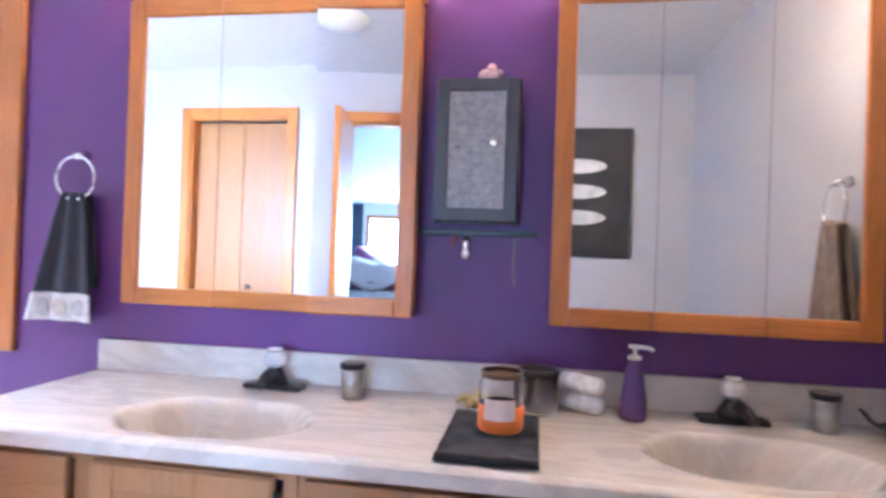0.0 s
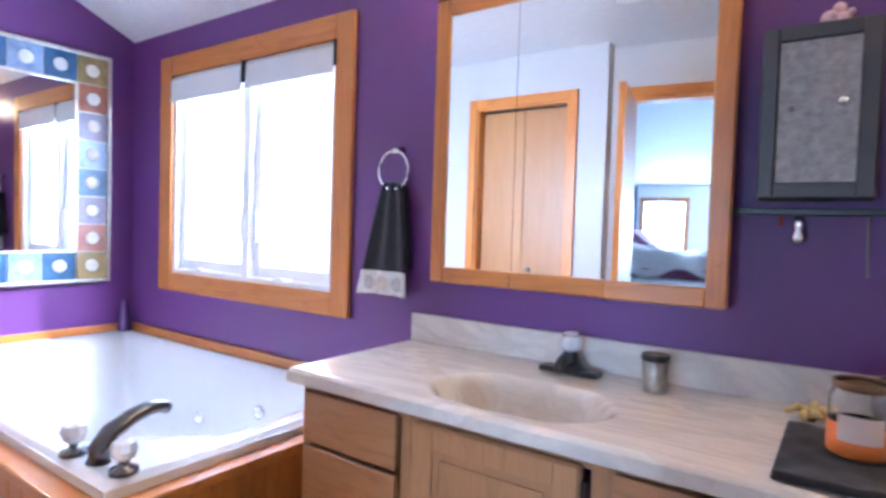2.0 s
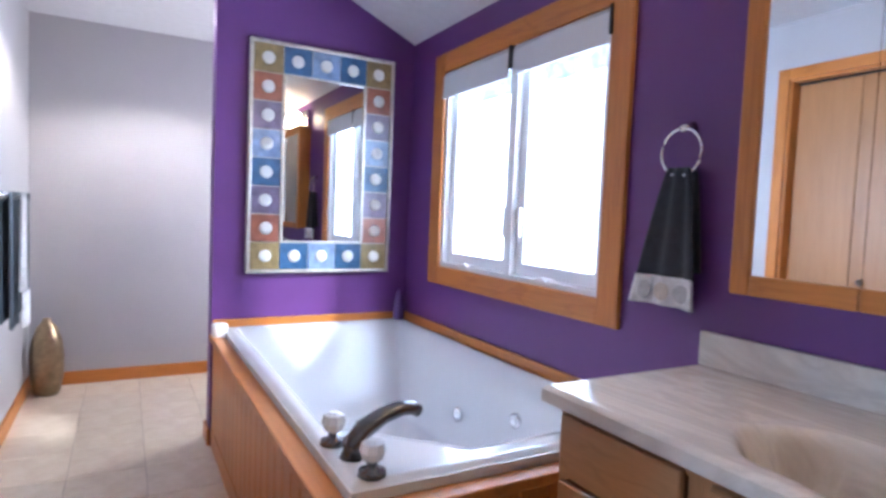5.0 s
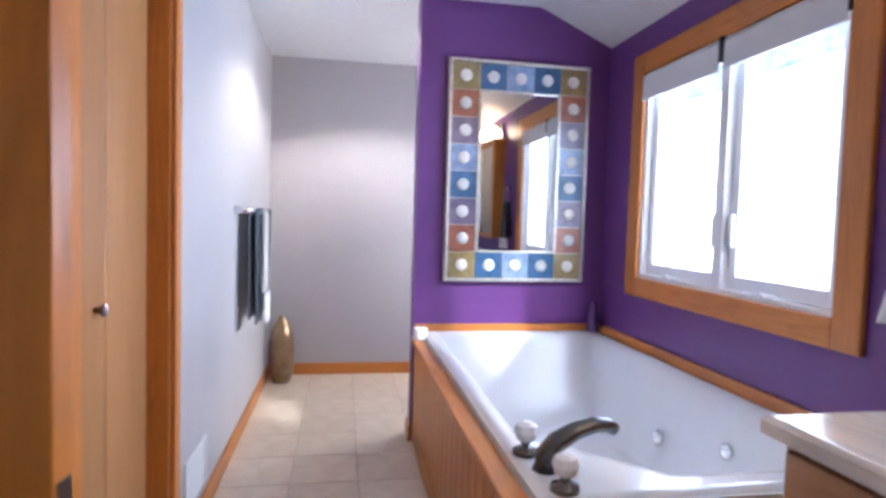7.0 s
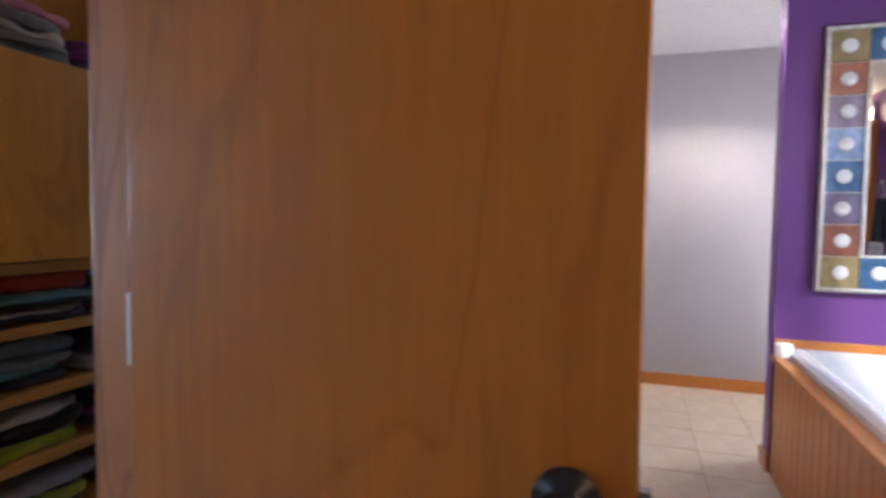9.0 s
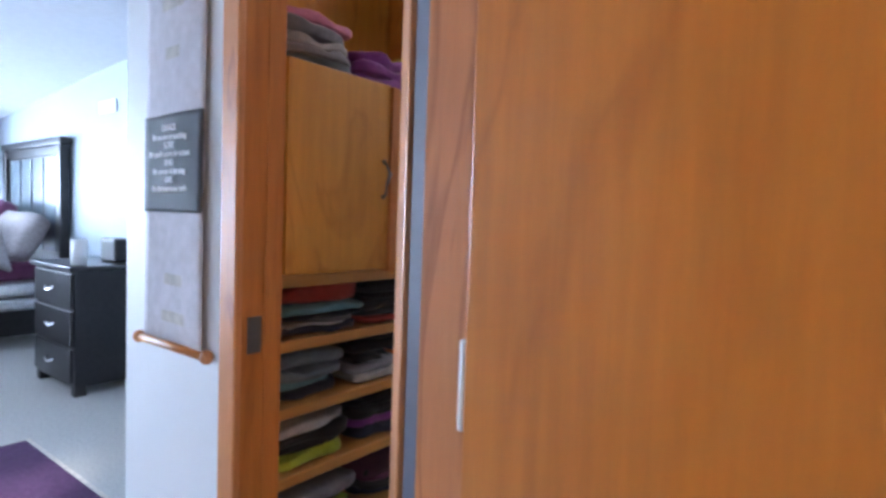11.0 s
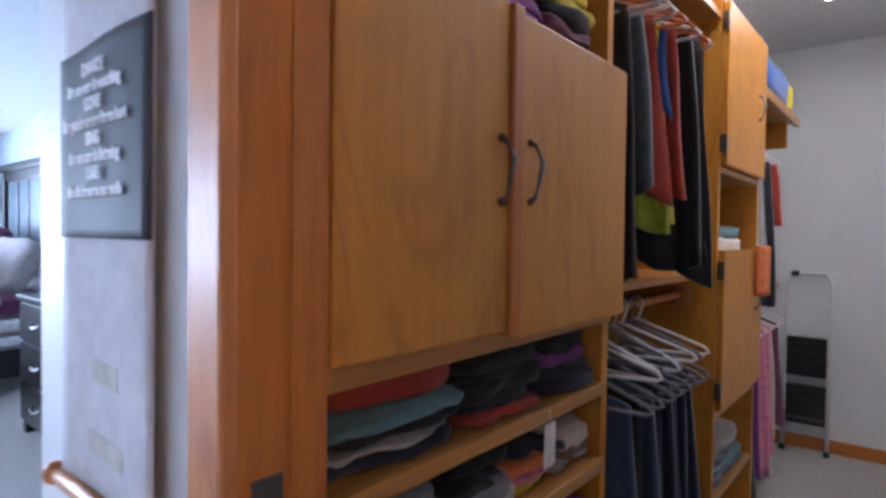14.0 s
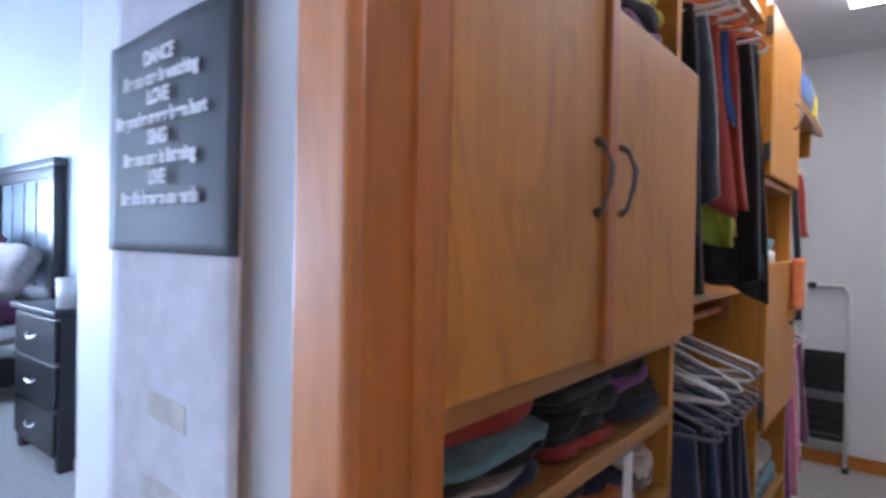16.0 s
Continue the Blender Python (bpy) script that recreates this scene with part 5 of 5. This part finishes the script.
# far end of the closet
fs = thing("wall_shelf", (-0.9, YC, 1.72), "birch shelf at the far end of the closet", "shelf")
part("board", box(-1.18, vx0 - 0.002, YC - 0.01, UB, 1.735, 1.755, bev=0.002), BIRCH_X, fs)
part("edge_strip", box(-1.18, vx0 - 0.002, YC - 0.012, YC + 0.01, 1.72, 1.757, bev=0.003), BIRCH_X, fs)
part("bracket", boxes([(-1.13, -1.10, YC - 0.03, UB, 1.62, 1.735)], bev=0.003), BIRCH, fs)
part("rail", tube([(-1.18, YC - 0.19, 1.64), (vx0 - 0.002, YC - 0.19, 1.64)], 0.012, 10), PINE, fs, smooth=True)
bp = thing("duffel_bag", (-0.8, YC - 0.1, 1.757), "blue and black duffel bag with a yellow tag", "bag")
part("body", rough_box(-1.0, -0.55, YC - 0.25, YC + 0.0, 1.758, 1.90, 0.015, 9, 6), CLOTH["blue"], bp, smooth=True)
part("top", rough_box(-0.97, -0.58, YC - 0.22, YC - 0.03, 1.89, 1.935, 0.012, 19, 5), CLOTH["black"], bp, smooth=True)
part("tag", rough_box(-1.06, -1.0, YC - 0.12, YC - 0.0, 1.758, 1.88, 0.006, 29, 4), CLOTH["yellow"], bp, smooth=True)
for x, g, l, w in ((-0.45, "lightgrey", 0.5, 0.13), (-0.53, "cream", 0.52, 0.14), (-0.62, "lightgrey", 0.48, 0.14), (-0.72, "grey", 0.55, 0.13), (-0.82, "charcoal", 0.6, 0.15), (-0.93, "red", 0.3, 0.15)):
    hanger(x, 1.638, 3, "w", g, l, w, x * 40, -0.09)
lr = thing("closet_rail", (-0.85, YC, 0.9), "low wooden closet rail", "closet rail")
part("rail", tube([(CX + 0.001, YC - 0.19, 0.93), (vx0 - 0.002, YC - 0.19, 0.93)], 0.012, 10), PINE, lr, smooth=True)
for x, g, l, w in ((-0.5, "charcoal", 0.62, 0.14), (-0.6, "violet", 0.6, 0.15), (-0.72, "pink", 0.58, 0.16), (-0.85, "pink", 0.55, 0.15), (-0.97, "cream", 0.52, 0.14), (-1.1, "plum", 0.48, 0.14)):
    hanger(x, 0.928, 4, "w", g, l, w, x * 20, -0.09)
lad = thing("step_stool", (CX + 0.06, -2.82, 0), "folded white step ladder with black treads against the wall", "step ladder")
ly0, ly1, lx = -2.93, -2.715, CX + 0.05
part("frame", tube([(lx + 0.05, ly0, 0.0), (lx + 0.02, ly0, 0.5), (lx, ly0, 0.96), (lx, ly0 + 0.03, 1.005), (lx, ly1 - 0.03, 1.005), (lx, ly1, 0.96), (lx + 0.02, ly1, 0.5), (lx + 0.05, ly1, 0.0)], 0.011, 10), plain("white_tube", (0.66, 0.65, 0.64), 0.35), lad, smooth=True)
for z0, z1 in ((0.16, 0.38), (0.43, 0.65)):
    tr_ = part("tread", box(lx + 0.02, lx + 0.045, ly0 + 0.012, ly1 - 0.012, z0, z1, bev=0.004), BLACKPAINT, lad)
    for k in range(4):
        part("tread_rib", box(lx + 0.046, lx + 0.050, ly0 + 0.02, ly1 - 0.02, z0 + 0.03 + k * 0.05, z0 + 0.04 + k * 0.05), plain("grey_rib", (0.12, 0.12, 0.12), 0.6) if k == 0 and z0 < 0.2 else BLACKPAINT, tr_)
part("grip", box(lx - 0.014, lx + 0.014, ly0 + 0.02, ly0 + 0.06, 0.99, 1.022, bev=0.005), BLACKPAINT, lad)
for y in (ly0, ly1):
    part("foot", lathe([(0.016, 0), (0.016, 0.03), (0.0, 0.031)], (lx + 0.05, y, 0.001), 12), BLACKPAINT, lad)
pb = thing("pink_basket", (-1.48, -2.15, 0), "pink laundry basket with a dark rim", "basket")
part("body", lathe([(0.0, 0), (0.085, 0), (0.11, 0.20), (0.106, 0.20), (0.082, 0.008), (0.0, 0.006)], (-1.48, -2.15, 0.001), 24), CLOTH["pink"], pb, smooth=True)
part("rim", lathe([(0.113, 0), (0.113, 0.025), (0.104, 0.025), (0.104, 0)], (-1.48, -2.15, 0.195), 24), BLACKPAINT, pb, smooth=True)

# ---- bedroom ----
ORIGIN[0] = BEDROOM
ns = thing("nightstand", (0.8, -6.05, 0), "black wooden nightstand with three drawers", "nightstand")
nx0, nx1, ny0, ny1 = 0.56, 1.08, -6.38, -5.68
part("body", box(nx0, nx1 - 0.02, ny0 + 0.02, ny1 - 0.02, 0.06, 0.79), BLACKPAINT, ns)
part("top", box(nx0 - 0.01, nx1 + 0.015, ny0, ny1, 0.79, 0.825, bev=0.008), BLACKPAINT, ns)
for y in (ny0 + 0.05, ny1 - 0.05):
    for x in (nx1 - 0.09, nx0 + 0.02):
        part("foot", box(x, x + 0.07, y - 0.03, y + 0.03, 0, 0.06, bev=0.004), BLACKPAINT, ns)
for k in range(3):
    z = 0.09 + k * 0.235
    dd = part("drawer", box(nx1 - 0.02, nx1, ny0 + 0.04, ny1 - 0.04, z, z + 0.215, bev=0.006), BLACKPAINT, ns)
    y = (ny0 + ny1) / 2
    part("drawer_pull", tube([(nx1, y - 0.06, z + 0.12), (nx1 + 0.02, y - 0.05, z + 0.105), (nx1 + 0.025, y, z + 0.095), (nx1 + 0.02, y + 0.05, z + 0.105), (nx1, y + 0.06, z + 0.12)], 0.007, 8), CHROME, dd, smooth=True)
cup = thing("white_mug", (1.0, -5.8, 0.826), "tall white cup on the nightstand", "cup")
part("cup", lathe([(0.0, 0), (0.045, 0), (0.048, 0.16), (0.044, 0.16), (0.041, 0.01), (0.0, 0.008)], (1.0, -5.8, 0.826), 24), PLASTIC, cup, smooth=True)
ck = thing("alarm_clock", (0.72, -5.95, 0.826), "black alarm clock on the nightstand", "clock")
part("case", box(0.66, 0.78, -6.05, -5.82, 0.826, 0.99, bev=0.02), BLACKPAINT, ck)

bed = thing("bed", (1.6, -8.1, 0), "unmade bed with a black panelled headboard", "bed")
bx0, bx1, b0, b1 = 0.56, 2.75, -8.82, -7.32
part("headboard_panel", box(bx0 - 0.04, bx0 + 0.0, b0 + 0.06, b1 - 0.06, 0.3, 1.70), BLACKPAINT, bed)
for k in range(4):
    w = (b1 - b0 - 0.3) / 4
    part("headboard_inset", box(bx0 + 0.001, bx0 + 0.012, b0 + 0.17 + k * w, b0 + 0.13 + (k + 1) * w, 0.8, 1.62, bev=0.004), plain("grey_sheen_panel", (0.13, 0.16, 0.18), 0.25), bed, "grey headboard panel")
part("headboard_cap", box(bx0 - 0.055, bx0 + 0.045, b0 - 0.03, b1 + 0.03, 1.72, 1.785, bev=0.015), BLACKPAINT, bed)
part("headboard_rail", box(bx0 - 0.04, bx0 + 0.02, b0 + 0.06, b1 - 0.06, 1.64, 1.72, bev=0.006), BLACKPAINT, bed)
for y in (b0, b1 - 0.09):
    part("bedpost", box(bx0 - 0.045, bx0 + 0.035, y, y + 0.09, 0, 1.72, bev=0.008), BLACKPAINT, bed)
for y in (b0 + 0.02, b1 - 0.06):
    part("side_rail", box(bx0 + 0.035, bx1, y, y + 0.04, 0.12, 0.33, bev=0.006), BLACKPAINT, bed)
part("foot_rail", box(bx1, bx1 + 0.04, b0, b1, 0.12, 0.36, bev=0.006), BLACKPAINT, bed)
for x in (1.06, 1.57, 2.6):
    part("leg", lathe([(0.018, 0), (0.024, 0.12)], (x, b1 - 0.05, 0.0), 12), BLACKPAINT, bed)
part("box_spring", rough_box(bx0 + 0.04, bx1 - 0.01, b0 + 0.07, b1 - 0.065, 0.31, 0.42, 0.006, 3, 8), CLOTH["white"], bed, "white box spring", smooth=True)
part("mattress", rough_box(bx0 + 0.04, bx1 - 0.01, b0 + 0.06, b1 - 0.055, 0.42, 0.56, 0.008, 4, 8), CLOTH["white"], bed, "white mattress", smooth=True)
part("sheet", rough_box(bx0 + 0.05, bx1 - 0.02, b0 + 0.05, b1 - 0.045, 0.55, 0.73, 0.02, 6, 10), CLOTH["plum"], bed, "plum fitted sheet", smooth=True)


def duvet_fn(u, v):
    x, y = 0.95 + u * 1.75, b0 + 0.02 + v * (b1 - b0 - 0.02)
    n1 = noise.noise(Vector((x * 2.2, y * 2.2, 3))) * 0.11 + noise.noise(Vector((x * 6, y * 5, 8))) * 0.05
    h = 0.90 + n1 + 0.12 * math.exp(-((u - 0.12) / 0.22) ** 2)
    if v > 0.82:
        h -= (v - 0.82) / 0.18 * (h - 0.62 - 0.08 * math.sin(x * 7))
    return Vector((x, y + 0.05 * noise.noise(Vector((x * 3, v * 4, 1))), h))


dv = thing("duvet", (1.7, -8.0, 0.73), "crumpled beige duvet heaped on the bed", "duvet")
part("cover", sheet(duvet_fn, 60, 44, 0.03), CLOTH["duvet"], dv, smooth=True)
for x, y, z, c, lab, tilt in ((0.80, -7.75, 0.92, "duvet", "beige pillow leaning on the headboard", 58), (0.86, -8.35, 1.02, "mauve", "purple pillow leaning on the headboard", 62), (1.35, -8.55, 1.08, "mauve", "purple cushion on the duvet", 40)):
    pw = thing("pillow", (x, y, z - 0.18), lab, "pillow", "pillows on the bed")
    pm = part("pillow_case", rough_box(-0.22, 0.22, -0.33, 0.33, -0.09, 0.09, 0.02, x * 9, 7), CLOTH[c], pw, smooth=True)
    pm.matrix_basis = pose(x, y, z, 0, tilt, 8)
rug = thing("area_rug", (2.2, -4.4, 0), "purple pile rug with a tan border on carpet", "rug")
part("field", box(1.49, 3.4, -5.11, -3.75, 0.001, 0.014, bev=0.004), RUG, rug)
part("binding", boxes([(1.47, 1.49, -5.13, -3.75, 0.001, 0.012), (1.49, 3.4, -5.13, -5.11, 0.001, 0.012)]), CLOTH["cream"], rug, "tan woven edge")
av = thing("wall_vent", (HX, -6.55, 2.0), "small cream vent high on the bedroom wall", "vent")
part("vent_frame", box(HX + 0.001, HX + 0.015, -6.75, -6.45, 1.93, 2.03, bev=0.004), PLASTIC, av)
sc = thing("wall_hook", (0.86, HY, 1.65), "small dark hook on the navy wall", "hook")
part("hook", tube([(0.86, HY + 0.001, 1.68), (0.86, HY + 0.05, 1.67), (0.86, HY + 0.06, 1.64), (0.87, HY + 0.04, 1.61)], 0.015, 8), BLACKMETAL, sc, smooth=True)

# ---- bathroom floor tiles ----
ORIGIN[0] = BATH
floor_ob = bpy.data.objects["floor"]
S = 0.305
tile_me = None
ix = 0
y0 = YS + 0.002
for i in range(int((XE - XF) / S) + 1):
    for j in range(-1, 7):
        x, y = XF + (i + 0.5) * S, YS + 0.012 + (j + 0.5) * S
        if x + S / 2 > XE or y + S / 2 > 0 or (j < 0 and x < 1.6) or (y > -0.95 and XW < x < XE):
            continue
        if tile_me is None:
            tile_me = bpy.data.meshes.new("tile")
            bm = box(-S / 2 + 0.0015, S / 2 - 0.0015, -S / 2 + 0.0015, S / 2 - 0.0015, -0.004, 0.0005, bev=0.0012)
            bm.to_mesh(tile_me)
            bm.free()
            tile_me.materials.append(TILE)
        o = new("tile", tile_me)
        o.parent = floor_ob
        o.location = (x, y, 0)
